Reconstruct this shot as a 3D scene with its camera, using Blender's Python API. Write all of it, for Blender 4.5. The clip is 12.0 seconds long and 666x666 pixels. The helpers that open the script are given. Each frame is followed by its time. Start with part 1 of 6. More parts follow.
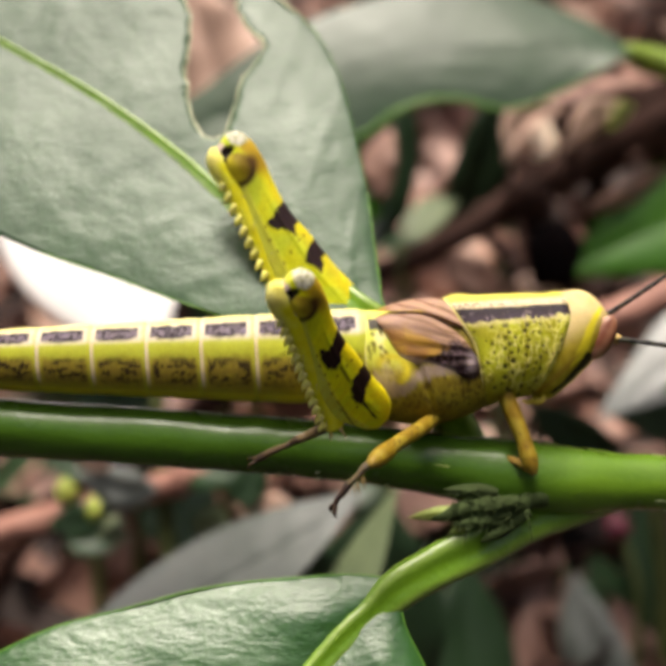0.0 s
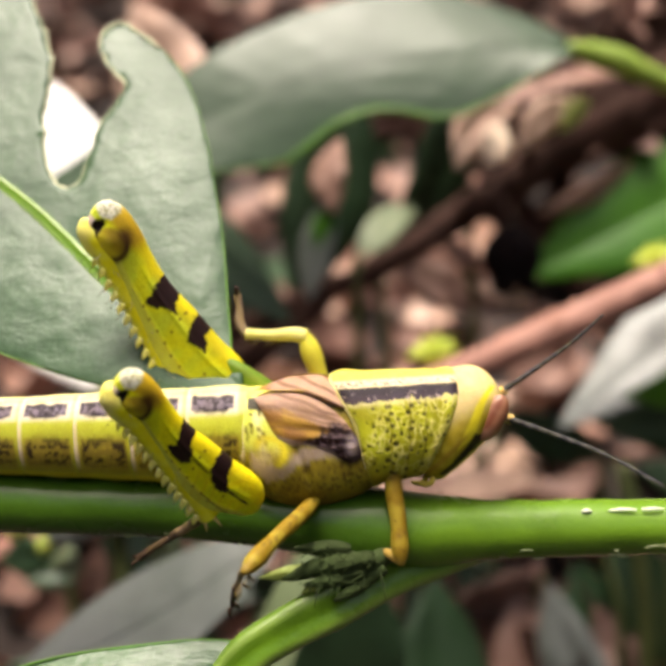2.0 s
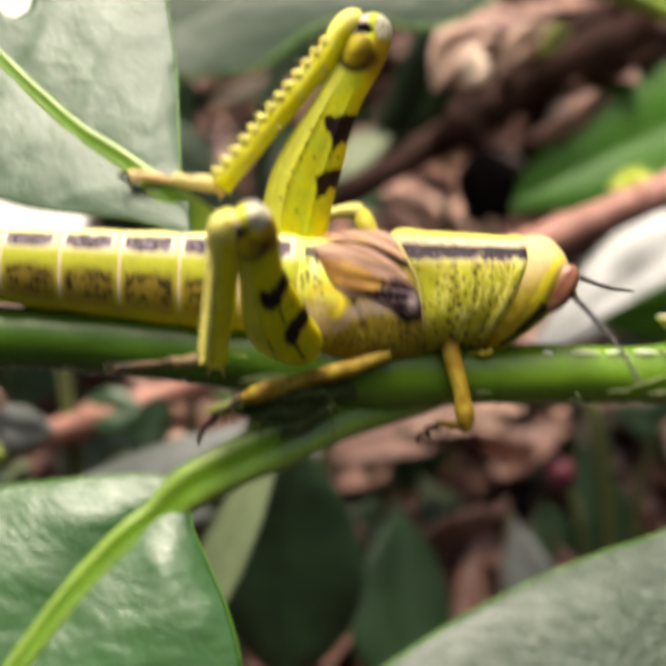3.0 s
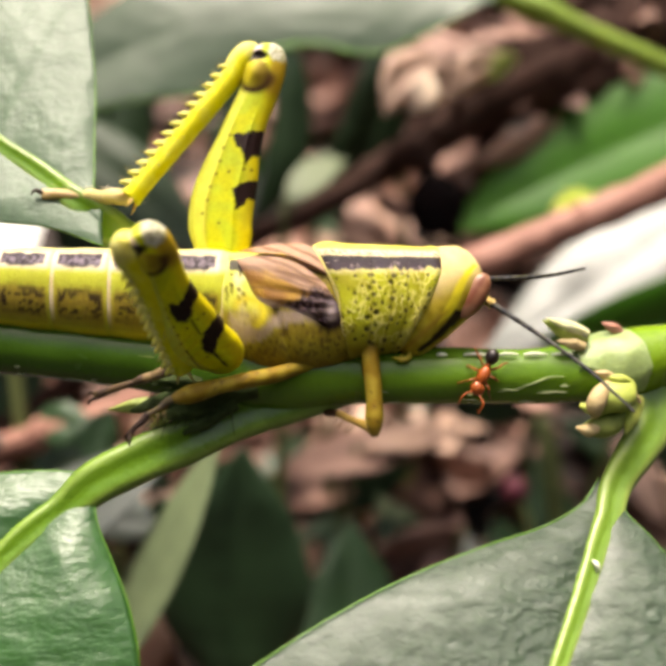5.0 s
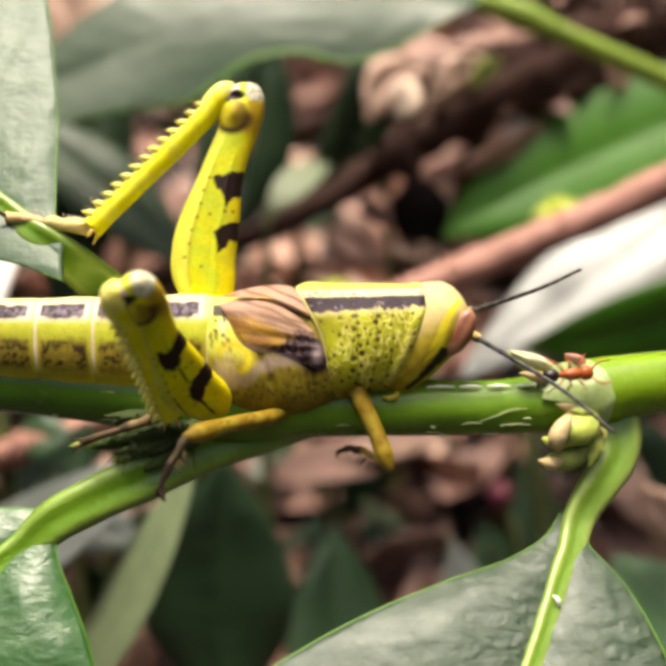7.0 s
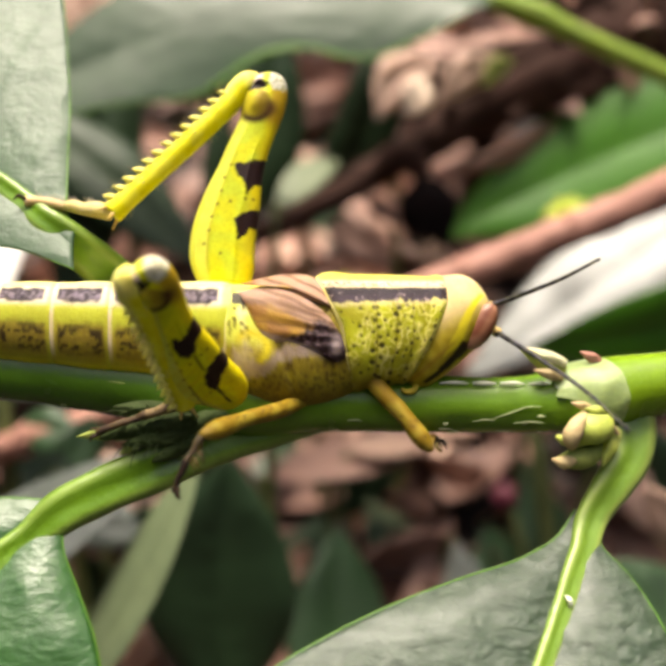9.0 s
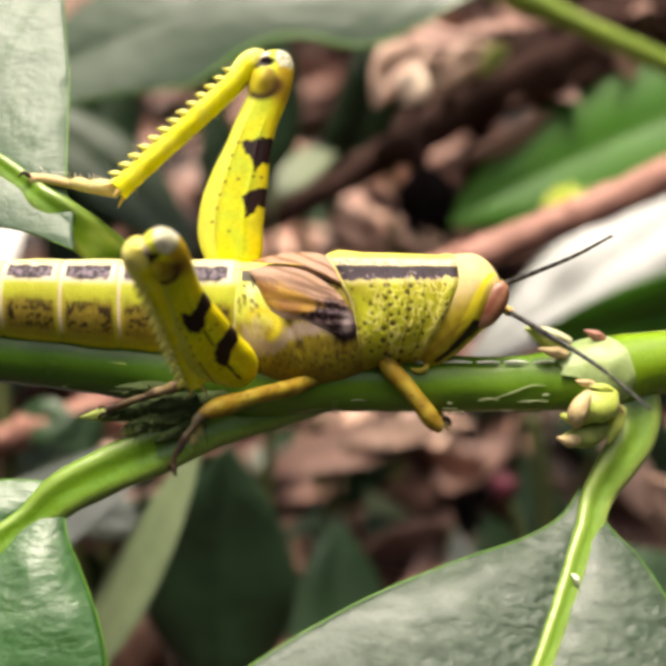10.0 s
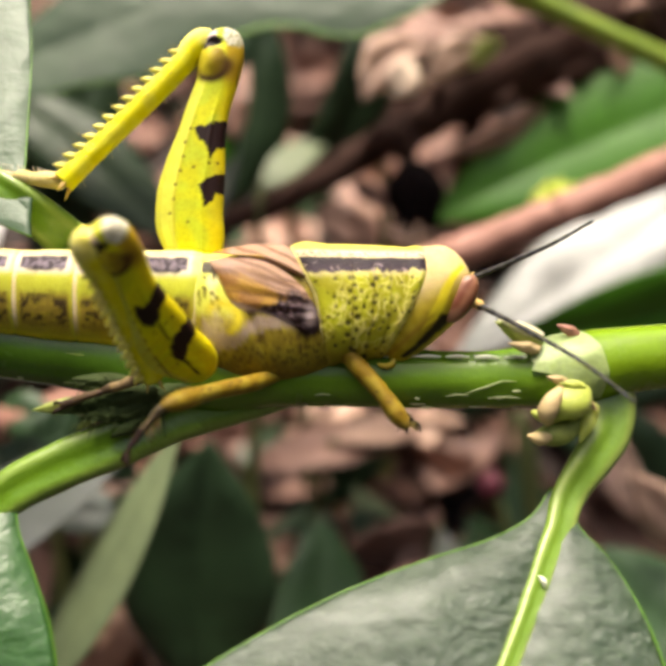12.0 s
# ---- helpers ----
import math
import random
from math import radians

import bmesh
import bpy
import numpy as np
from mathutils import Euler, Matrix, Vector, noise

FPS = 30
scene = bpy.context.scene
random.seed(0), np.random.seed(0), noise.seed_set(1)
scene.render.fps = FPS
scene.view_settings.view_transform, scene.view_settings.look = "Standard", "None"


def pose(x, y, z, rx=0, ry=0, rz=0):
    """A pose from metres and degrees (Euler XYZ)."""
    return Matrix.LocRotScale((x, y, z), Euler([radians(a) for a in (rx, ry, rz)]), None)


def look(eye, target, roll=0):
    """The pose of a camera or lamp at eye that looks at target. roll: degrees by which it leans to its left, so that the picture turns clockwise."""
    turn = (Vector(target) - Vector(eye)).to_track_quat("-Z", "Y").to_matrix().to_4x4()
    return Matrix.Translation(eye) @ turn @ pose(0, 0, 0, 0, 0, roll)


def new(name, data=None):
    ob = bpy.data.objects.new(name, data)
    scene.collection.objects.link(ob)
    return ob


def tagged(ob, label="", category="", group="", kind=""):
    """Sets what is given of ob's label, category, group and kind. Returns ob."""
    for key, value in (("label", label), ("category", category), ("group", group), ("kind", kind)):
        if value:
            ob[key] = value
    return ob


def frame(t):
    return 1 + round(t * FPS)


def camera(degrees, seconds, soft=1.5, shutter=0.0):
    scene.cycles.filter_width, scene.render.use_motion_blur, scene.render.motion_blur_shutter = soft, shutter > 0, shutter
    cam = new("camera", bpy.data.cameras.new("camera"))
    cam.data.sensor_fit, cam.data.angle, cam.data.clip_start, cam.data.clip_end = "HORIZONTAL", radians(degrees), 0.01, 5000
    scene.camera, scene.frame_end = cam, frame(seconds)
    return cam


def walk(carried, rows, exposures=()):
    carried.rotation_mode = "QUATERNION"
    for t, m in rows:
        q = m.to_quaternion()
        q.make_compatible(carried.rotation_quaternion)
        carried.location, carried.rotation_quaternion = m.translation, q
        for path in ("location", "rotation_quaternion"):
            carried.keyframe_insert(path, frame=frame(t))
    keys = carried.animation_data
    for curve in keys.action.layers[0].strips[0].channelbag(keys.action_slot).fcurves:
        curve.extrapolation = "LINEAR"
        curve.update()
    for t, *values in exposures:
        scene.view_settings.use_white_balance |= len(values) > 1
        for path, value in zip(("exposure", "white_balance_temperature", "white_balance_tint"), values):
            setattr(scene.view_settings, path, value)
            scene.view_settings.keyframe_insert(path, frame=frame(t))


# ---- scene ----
# ---- the space: x to the right along the stem, y away, z up, in millimetres, leaned by 30 degrees ----
MM = 0.001
LEAN = -30.0
SPACE = pose(0, 0, 0.100, LEAN, 0, 0)

cam = camera(40, 12.0, soft=4.2, shutter=0.5)
cam.data.dof.use_dof = True
cam.data.dof.focus_distance = 0.0585
cam.data.dof.aperture_fstop = 26.0

# seconds, eye x, y, z (mm), yaw to the right, pitch up, roll (degrees)
PATH = (
    (0, -18.76, -65.07, 6.58, 1.08, 0.05, 0.62),
    (0.5, -16.50, -64.01, 3.17, 1.01, 0.37, 1.67),
    (1, -9.73, -61.86, 2.46, -0.26, 1.76, 0.12),
    (1.5, -10.25, -60.93, 3.12, 0.27, 1.15, 0.25),
    (2, -5.55, -62.65, 10.50, -1.27, -0.44, -1.99),
    (2.2, -8.19, -61.60, 6.07, -0.38, -0.24, -1.60),
    (2.5, -9.24, -61.46, 9.68, 0.01, -1.54, -1.88),
    (2.8, -6.21, -60.14, 6.46, -0.86, -2.54, -1.61),
    (3, -4.12, -59.60, 0.12, 0.02, -1.15, -0.33),
    (3.2, -2.91, -59.28, -3.28, 0.46, -0.96, 0.36),
    (3.5, 0.46, -59.89, -4.13, 0.93, -1.03, 0.88),
    (5.3, 2.07, -62.43, -1.33, 0.75, 1.03, -0.37),
    (5.5, 3.65, -62.25, -1.36, 0.92, 1.21, 0.43),
    (6, 5.04, -61.08, -0.54, 0.10, 0.92, 0.04),
    (6.5, 4.62, -61.34, 2.98, 0.13, 0.40, -0.68),
    (7, 4.00, -62.09, 1.33, 0.80, -0.07, -0.63),
    (7.5, 4.25, -62.53, 1.15, 1.46, -0.04, -0.58),
    (7.7, 2.19, -62.35, 1.04, 1.85, -0.09, 0.20),
    (9.3, 3.39, -61.10, 0.48, 0.62, 0.03, 0.27),
    (9.5, 2.64, -60.45, -1.11, 0.91, 0.06, 0.22),
    (10, 2.82, -60.97, -0.33, 0.97, -0.16, -0.03),
    (10.5, 2.35, -62.22, 0.08, 1.15, 0.02, -0.04),
    (11, 4.20, -60.50, 0.47, 1.05, -0.19, -0.09),
    (11.5, 6.74, -59.85, 0.41, 0.52, -0.30, -0.04),
    (12, 5.09, -59.16, -0.60, 0.96, -0.37, 0.53),
)


def eye_pose(x, y, z, yaw, pitch, roll):
    return SPACE @ pose(x * MM, y * MM, z * MM, 90 + pitch, 0, -yaw) @ pose(0, 0, 0, 0, 0, roll)


walk(cam, [(t, eye_pose(*p)) for t, *p in PATH], exposures=((0.0, 0.52, 7000, 12), (1.5, 0.78, 7100, 12), (3.0, 0.80, 7200, 12), (5.3, 0.92, 7300, 11), (12.0, 0.90, 7300, 11)))

# ---- light: bright veiled sky, a soft high sun ----
world = bpy.data.worlds.new("world")
scene.world = world
world.use_nodes = True
wt = world.node_tree
sky = wt.nodes.new("ShaderNodeTexSky")
sky.sky_type = "NISHITA"
sky.sun_disc = False
sky.sun_elevation = radians(76)
sky.sun_rotation = radians(-24)
sky.air_density = 1.0
sky.dust_density = 7.0
wt.nodes["Background"].inputs["Strength"].default_value = 0.15
wt.links.new(sky.outputs["Color"], wt.nodes["Background"].inputs["Color"])
sun_data = bpy.data.lights.new("sun", "SUN")
sun_data.energy = 3.0
sun_data.angle = radians(20)
sun_data.color = (1.0, 0.98, 0.95)
sun = new("sun", sun_data)
sun.matrix_basis = look((-0.10, 0.22, 0.97), (0, 0, 0))


# ---- materials ----
def material(name, base, second=None, rough=0.5, scale=300.0, fine=2500.0, bump=0.1, painted=False, spec=0.5, coat=0.0,
             amount=0.5, sss=0.0, weave=0.0, crease=0.5, grain=(1, 1, 1), depth=0.0005):
    m = bpy.data.materials.new(name)
    m.use_nodes = True
    nt = m.node_tree
    b = nt.nodes["Principled BSDF"]
    tc = nt.nodes.new("ShaderNodeTexCoord")
    n1 = nt.nodes.new("ShaderNodeTexNoise")
    n1.inputs["Scale"].default_value = scale
    n1.inputs["Detail"].default_value = 4
    n2 = nt.nodes.new("ShaderNodeTexNoise")
    n2.inputs["Scale"].default_value = fine
    n2.inputs["Detail"].default_value = 3
    for n in (n1, n2):
        nt.links.new(tc.outputs["Object"], n.inputs["Vector"])
    mix = nt.nodes.new("ShaderNodeMix")
    mix.data_type = "RGBA"
    ramp = nt.nodes.new("ShaderNodeMapRange")
    ramp.inputs["From Min"].default_value = 0.35
    ramp.inputs["From Max"].default_value = 0.68
    ramp.inputs["To Max"].default_value = amount
    nt.links.new(n1.outputs["Fac"], ramp.inputs["Value"])
    nt.links.new(ramp.outputs["Result"], mix.inputs["Factor"])
    second = second or tuple(c * 0.7 for c in base)
    if painted:
        at = nt.nodes.new("ShaderNodeAttribute")
        at.attribute_name = "pattern"
        nt.links.new(at.outputs["Color"], mix.inputs["A"])
        dark = nt.nodes.new("ShaderNodeMix")
        dark.data_type = "RGBA"
        dark.blend_type = "MULTIPLY"
        dark.inputs["Factor"].default_value = 1.0
        nt.links.new(at.outputs["Color"], dark.inputs["A"])
        dark.inputs["B"].default_value = (*second, 1)
        nt.links.new(dark.outputs["Result"], mix.inputs["B"])
    else:
        mix.inputs["A"].default_value = (*base, 1)
        mix.inputs["B"].default_value = (*second, 1)
    fine_mix = nt.nodes.new("ShaderNodeMix")
    fine_mix.data_type = "RGBA"
    fine_mix.blend_type = "OVERLAY"
    fine_mix.inputs["Factor"].default_value = 0.12 if painted else 0.25
    nt.links.new(mix.outputs["Result"], fine_mix.inputs["A"])
    nt.links.new(n2.outputs["Fac"], fine_mix.inputs["B"])
    nt.links.new(fine_mix.outputs["Result"], b.inputs["Base Color"])
    rr = nt.nodes.new("ShaderNodeMapRange")
    rr.inputs["To Min"].default_value = rough * 0.8
    rr.inputs["To Max"].default_value = min(1.0, rough * 1.25)
    nt.links.new(n1.outputs["Fac"], rr.inputs["Value"])
    nt.links.new(rr.outputs["Result"], b.inputs["Roughness"])
    bp = nt.nodes.new("ShaderNodeBump")
    bp.inputs["Strength"].default_value = bump
    bp.inputs["Distance"].default_value = 0.0002
    nt.links.new(n2.outputs["Fac"], bp.inputs["Height"])
    last = bp
    if weave:
        mp = nt.nodes.new("ShaderNodeMapping")
        mp.inputs["Scale"].default_value = grain
        nt.links.new(tc.outputs["Object"], mp.inputs["Vector"])
        vo = nt.nodes.new("ShaderNodeTexNoise")
        vo.inputs["Scale"].default_value = weave
        vo.inputs["Detail"].default_value = 7
        vo.inputs["Roughness"].default_value = 0.6
        vo.inputs["Distortion"].default_value = 0.25
        nt.links.new(mp.outputs["Vector"], vo.inputs["Vector"])
        b2 = nt.nodes.new("ShaderNodeBump")
        b2.inputs["Strength"].default_value = crease
        b2.inputs["Distance"].default_value = depth
        nt.links.new(vo.outputs["Fac"], b2.inputs["Height"])
        nt.links.new(bp.outputs["Normal"], b2.inputs["Normal"])
        last = b2
    nt.links.new(last.outputs["Normal"], b.inputs["Normal"])
    b.inputs["Specular IOR Level"].default_value = spec
    b.inputs["Coat Weight"].default_value = coat
    b.inputs["Coat Roughness"].default_value = 0.3
    if sss:
        b.inputs["Subsurface Weight"].default_value = sss
        b.inputs["Subsurface Radius"].default_value = (0.8, 0.8, 0.15)
        b.inputs["Subsurface Scale"].default_value = 0.0006
    return m


LEAF = material("leaf_green", (0.020, 0.050, 0.017), (0.012, 0.034, 0.011), rough=0.40, scale=160, fine=2000, bump=0.3, spec=1.0, coat=0.22, weave=950, crease=1.0, grain=(0.75, 1, 1.3), depth=0.0006)
LEAF_SMOOTH = material("smooth_leaf", (0.022, 0.070, 0.018), (0.013, 0.046, 0.012), rough=0.5, scale=120, fine=1500, bump=0.2, spec=0.62, weave=420, crease=0.40, grain=(0.8, 1, 1.0))
LEAF_WRINKLED = material("wrinkled_leaf", (0.024, 0.090, 0.014), (0.014, 0.056, 0.010), rough=0.36, scale=140, fine=1500, bump=0.25, spec=0.75, coat=0.04, weave=430, crease=0.42, grain=(0.5, 1, 1.35), depth=0.0008)
STUB = material("dry_stub", (0.040, 0.062, 0.016), (0.018, 0.022, 0.008), spec=0.2, rough=0.8, scale=400, fine=2500, bump=0.5)
LEAF_BACK = material("shade_leaf", (0.022, 0.055, 0.018), (0.013, 0.036, 0.011), rough=0.45, scale=60, fine=400, bump=0.3, spec=0.52, weave=110, crease=0.3, grain=(0.5, 1, 1.6))
LEAF_BRIGHT = material("bright_leaf", (0.042, 0.15, 0.005), (0.018, 0.07, 0.005), spec=0.3, rough=0.5, scale=60, fine=500, bump=0.3)
# in these two greys the sheen of the sky is put into the base colour
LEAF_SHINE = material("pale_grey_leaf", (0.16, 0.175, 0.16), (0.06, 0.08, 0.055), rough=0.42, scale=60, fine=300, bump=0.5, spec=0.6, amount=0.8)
LEAF_SHEEN_GREY = material("sheen_grey_leaf", (0.14, 0.15, 0.14), (0.05, 0.065, 0.05), rough=0.42, scale=80, fine=500, bump=0.5, spec=0.7, amount=0.9)
# the undergrowth's shade is put into this darker leaf green
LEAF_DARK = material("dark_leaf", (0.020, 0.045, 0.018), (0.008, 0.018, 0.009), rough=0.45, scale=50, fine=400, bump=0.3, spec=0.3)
RIM = material("leaf_edge", (0.085, 0.22, 0.012), (0.05, 0.15, 0.010), rough=0.4, scale=300, fine=2000, bump=0.1)
FLAKE = material("rind_flake", (0.34, 0.40, 0.18), (0.22, 0.29, 0.1), rough=0.7, scale=900, fine=5000, bump=0.3)
# near white: paints the stem's highlight, and a flake on the low leaf
GLINT_AND_FLAKE = material("glint_and_flake", (0.80, 0.82, 0.64), (0.66, 0.70, 0.46), rough=0.4, scale=900, fine=5000, bump=0.2)
SPROUT = material("sprout_green", (0.5, 0.58, 0.06), (0.34, 0.46, 0.04), rough=0.5, scale=300, fine=2000, bump=0.2)
BUD_OLD = material("withered_scale", (0.26, 0.32, 0.06), (0.14, 0.15, 0.03), rough=0.6, scale=500, fine=3000, bump=0.3)
DULL = material("dull_stalk", (0.09, 0.11, 0.03), (0.05, 0.06, 0.015), rough=0.6, scale=200, fine=1500, bump=0.2)
TWIG = material("yellow_green_twig", (0.22, 0.32, 0.03), (0.12, 0.20, 0.02), rough=0.5, scale=200, fine=1500, bump=0.15)
STALK = material("stalk_green", (1, 1, 1), (0.6, 0.66, 0.6), rough=0.3, scale=260, fine=2200, bump=0.3, painted=True, spec=0.5)
SHEATH = material("papery_sheath", (0.30, 0.39, 0.14), (0.19, 0.28, 0.07), rough=0.45, scale=500, fine=3000, bump=0.3, sss=0.3)
STEM = material("green_stem", (1, 1, 1), (0.5, 0.56, 0.55), rough=0.26, scale=180, fine=1800, bump=0.2, painted=True, spec=0.32)
BUD = material("bud_scale", (0.44, 0.48, 0.10), (0.20, 0.32, 0.03), rough=0.5, scale=500, fine=3000, bump=0.3, sss=0.3)
BUD_DRY = material("bud_dry", (0.55, 0.42, 0.2), (0.3, 0.2, 0.1), rough=0.6, scale=600, fine=3000, bump=0.4)
BUD_PALE = material("cream_scale", (0.72, 0.70, 0.42), (0.54, 0.56, 0.26), rough=0.5, scale=500, fine=3000, bump=0.3, sss=0.3)
BUD_RED = material("reddish_scale", (0.45, 0.16, 0.14), (0.36, 0.24, 0.12), rough=0.5, scale=500, fine=3000, bump=0.3)
BARK = material("brown_bark", (0.05, 0.022, 0.015), (0.014, 0.007, 0.005), spec=0.2, rough=0.8, scale=120, fine=900, bump=0.7)
PINK_BARK = material("reddish_bark", (0.34, 0.165, 0.12), (0.17, 0.07, 0.05), rough=0.65, scale=140, fine=900, bump=0.5)
DRY = material("dry_leaf", (0.34, 0.19, 0.14), (0.12, 0.06, 0.045), rough=0.55, scale=90, fine=700, bump=0.5)
DRY_PALE = material("pale_dry_leaf", (0.56, 0.38, 0.29), (0.32, 0.19, 0.13), rough=0.5, scale=90, fine=700, bump=0.4)
DRY_MID = material("brown_dead_leaf", (0.23, 0.13, 0.10), (0.08, 0.042, 0.032), rough=0.6, scale=90, fine=700, bump=0.5)
DRY_CREAM = material("cream_dry_leaf", (0.80, 0.66, 0.50), (0.60, 0.44, 0.33), rough=0.5, scale=90, fine=700, bump=0.3)
CHEWED = material("dry_leaf_rim", (0.55, 0.55, 0.36), (0.34, 0.36, 0.2), rough=0.6, scale=900, fine=4000, bump=0.3)
LEAF_PALE = material("pale_underside", (0.14, 0.18, 0.09), (0.09, 0.125, 0.06), rough=0.55, scale=60, fine=500, bump=0.3)
SOIL = material("litter_ground", (0.035, 0.02, 0.015), (0.006, 0.004, 0.003), rough=0.9, scale=35, fine=260, bump=1.0, amount=1.0)
BERRY = material("dark_berry", (0.004, 0.003, 0.003), (0.008, 0.004, 0.004), rough=0.9, scale=200, fine=1200, bump=0.3, spec=0.05)
RED = material("red_berry", (0.14, 0.02, 0.04), (0.08, 0.012, 0.02), rough=0.45, scale=200, fine=1200, bump=0.2)
WHITE_BLADE = material("white_blade", (0.86, 0.84, 0.80), (0.78, 0.76, 0.72), rough=0.8, scale=40, fine=500, bump=0.3)
SHELL = material("insect_shell", (1, 1, 1), (0.74, 0.68, 0.55), rough=0.55, scale=900, fine=6000, bump=0.3, painted=True, amount=0.5, sss=0.3, spec=0.22)
EYE = material("insect_eye", (1, 1, 1), (0.7, 0.6, 0.6), rough=0.35, scale=1500, fine=9000, bump=0.1, painted=True, spec=0.4)
ANT_SHELL = material("ant_shell", (0.38, 0.085, 0.014), (0.22, 0.04, 0.008), rough=0.35, scale=2000, fine=8000, bump=0.1)
ANT_DARK = material("ant_black", (0.012, 0.008, 0.007), (0.03, 0.012, 0.01), rough=0.3, scale=2000, fine=8000, bump=0.1)


# ---- mesh helpers (all lengths in millimetres) ----
def spline(pts, n):
    """n points along a smooth curve through pts; each point any tuple of numbers."""
    p = np.array(pts, float)
    if len(p) == 2:
        s = np.linspace(0, 1, n)[:, None]
        return p[0] * (1 - s) + p[1] * s
    d = np.r_[0, np.cumsum(np.linalg.norm(np.diff(p[:, :min(3, p.shape[1])], axis=0), axis=1) + 1e-9)]
    q = np.linspace(0, d[-1], n)
    m = np.gradient(p, d, axis=0)
    k = np.clip(np.searchsorted(d, q, side="right") - 1, 0, len(d) - 2)
    h = (d[k + 1] - d[k])[:, None]
    s = ((q - d[k]) / (d[k + 1] - d[k]))[:, None]
    return ((2 * s**3 - 3 * s**2 + 1) * p[k] + (s**3 - 2 * s**2 + s) * h * m[k]
            + (-2 * s**3 + 3 * s**2) * p[k + 1] + (s**3 - s**2) * h * m[k + 1])


class Build:
    """Vertices and faces of one mesh, in millimetres."""

    def __init__(self):
        self.v, self.f, self.c = [], [], []

    def grid(self, co, ring=False, caps=False, colour=None):
        """co: array (n, m, 3). ring: the second way round closes."""
        n, m = co.shape[:2]
        o = len(self.v)
        self.v.extend(map(tuple, co.reshape(-1, 3)))
        self.c.extend([colour or (1, 1, 1)] * (n * m))
        for i in range(n - 1):
            for j in range(m if ring else m - 1):
                k = (j + 1) % m
                self.f.append((o + i * m + j, o + i * m + k, o + (i + 1) * m + k, o + (i + 1) * m + j))
        if caps:
            self.f.append(tuple(o + j for j in range(m))[::-1])
            self.f.append(tuple(o + (n - 1) * m + j for j in range(m)))
        return self

    def tube(self, pts, radii, n=12, steps=24, up=(0, 0, 1), colour=None, lump=0.0, seed=0):
        """A rounded rod along pts. radii: one (across, along up) pair or number a point."""
        rr = [(r, r) if isinstance(r, (int, float)) else r for r in radii]
        row = spline([(*p, *r) for p, r in zip(pts, rr)], steps)
        c, r = row[:, :3], np.maximum(row[:, 3:], 0.01)
        t = np.gradient(c, axis=0)
        t /= np.linalg.norm(t, axis=1)[:, None] + 1e-12
        s = np.cross(t, np.array(up, float))
        s /= np.linalg.norm(s, axis=1)[:, None] + 1e-12
        w = np.cross(s, t)
        a = np.linspace(0, 2 * np.pi, n, endpoint=False)
        co = (c[:, None] + s[:, None] * (np.cos(a)[None, :, None] * r[:, 0][:, None, None])
              + w[:, None] * (np.sin(a)[None, :, None] * r[:, 1][:, None, None]))
        if lump:
            for i in range(len(co)):
                for j in range(n):
                    q = co[i, j]
                    k = 1 + lump * noise.noise(Vector(q) * 0.5 + Vector((seed, 0, 0)))
                    co[i, j] = c[i] + (q - c[i]) * k
        return self.grid(co, ring=True, caps=True, colour=colour)

    def ball(self, c, r, n=16, m=10, axes=None, colour=None):
        """An ellipsoid; axes: 3 x 3 rows for its own axes."""
        a, b = np.linspace(0, 2 * np.pi, n, endpoint=False), np.linspace(0.02, np.pi - 0.02, m)
        p = np.stack([np.sin(b)[:, None] * np.cos(a), np.sin(b)[:, None] * np.sin(a), np.cos(b)[:, None] + 0 * a], -1) * np.array(r)
        if axes is not None:
            p = p @ np.array(axes)
        return self.grid(p + np.array(c), ring=True, caps=True, colour=colour)

    def cone(self, a, b, r, n=6, colour=None):
        return self.tube([a, b], [r, 0.015], n=n, steps=3, up=(0.31, 0.83, 0.46), colour=colour)

    def paint(self, fn):
        self.c = [fn(*p) for p in self.v]
        return self

    def mesh(self, name, mat):
        me = bpy.data.meshes.new(name)
        me.from_pydata([(x * MM, y * MM, z * MM) for x, y, z in self.v], [], self.f)
        at = me.color_attributes.new("pattern", "FLOAT_COLOR", "POINT")
        at.data.foreach_set("color", np.c_[np.array(self.c, float).reshape(-1, 3), np.ones(len(self.v))].ravel())
        me.shade_smooth()
        me.materials.append(mat)
        me.validate()
        return me


def part(name, build, mat, parent, label=""):
    """One mesh object under a thing or a part."""
    ob = new(name, build.mesh(name, mat))
    ob.parent = parent
    return tagged(ob, label)


def thing(name, label, category, m=None, group="", kind=""):
    ob = new(name)
    ob.matrix_basis = SPACE if m is None else m
    ob.empty_display_size = 0.002
    return tagged(ob, label, category, group, kind)


def xz(pts, y=0.0):
    """Points given as (x, z) or (x, z, y) with a default depth."""
    return [(p[0], p[2] if len(p) > 2 else y, p[1]) for p in pts]


def inside(x, z, poly):
    hit = False
    for (ax, az), (bx, bz) in zip(poly, poly[1:] + poly[:1]):
        if (az > z) != (bz > z) and x < (bx - ax) * (z - az) / (bz - az) + ax:
            hit = not hit
    return hit


def nearest(x, z, poly):
    best = (9e9, x, z)
    for (ax, az), (bx, bz) in zip(poly, poly[1:] + poly[:1]):
        s = max(0, min(1, ((x - ax) * (bx - ax) + (z - az) * (bz - az)) / ((bx - ax)**2 + (bz - az)**2)))
        px, pz = ax + s * (bx - ax), az + s * (bz - az)
        best = min(best, (math.hypot(x - px, z - pz), px, pz))
    return best


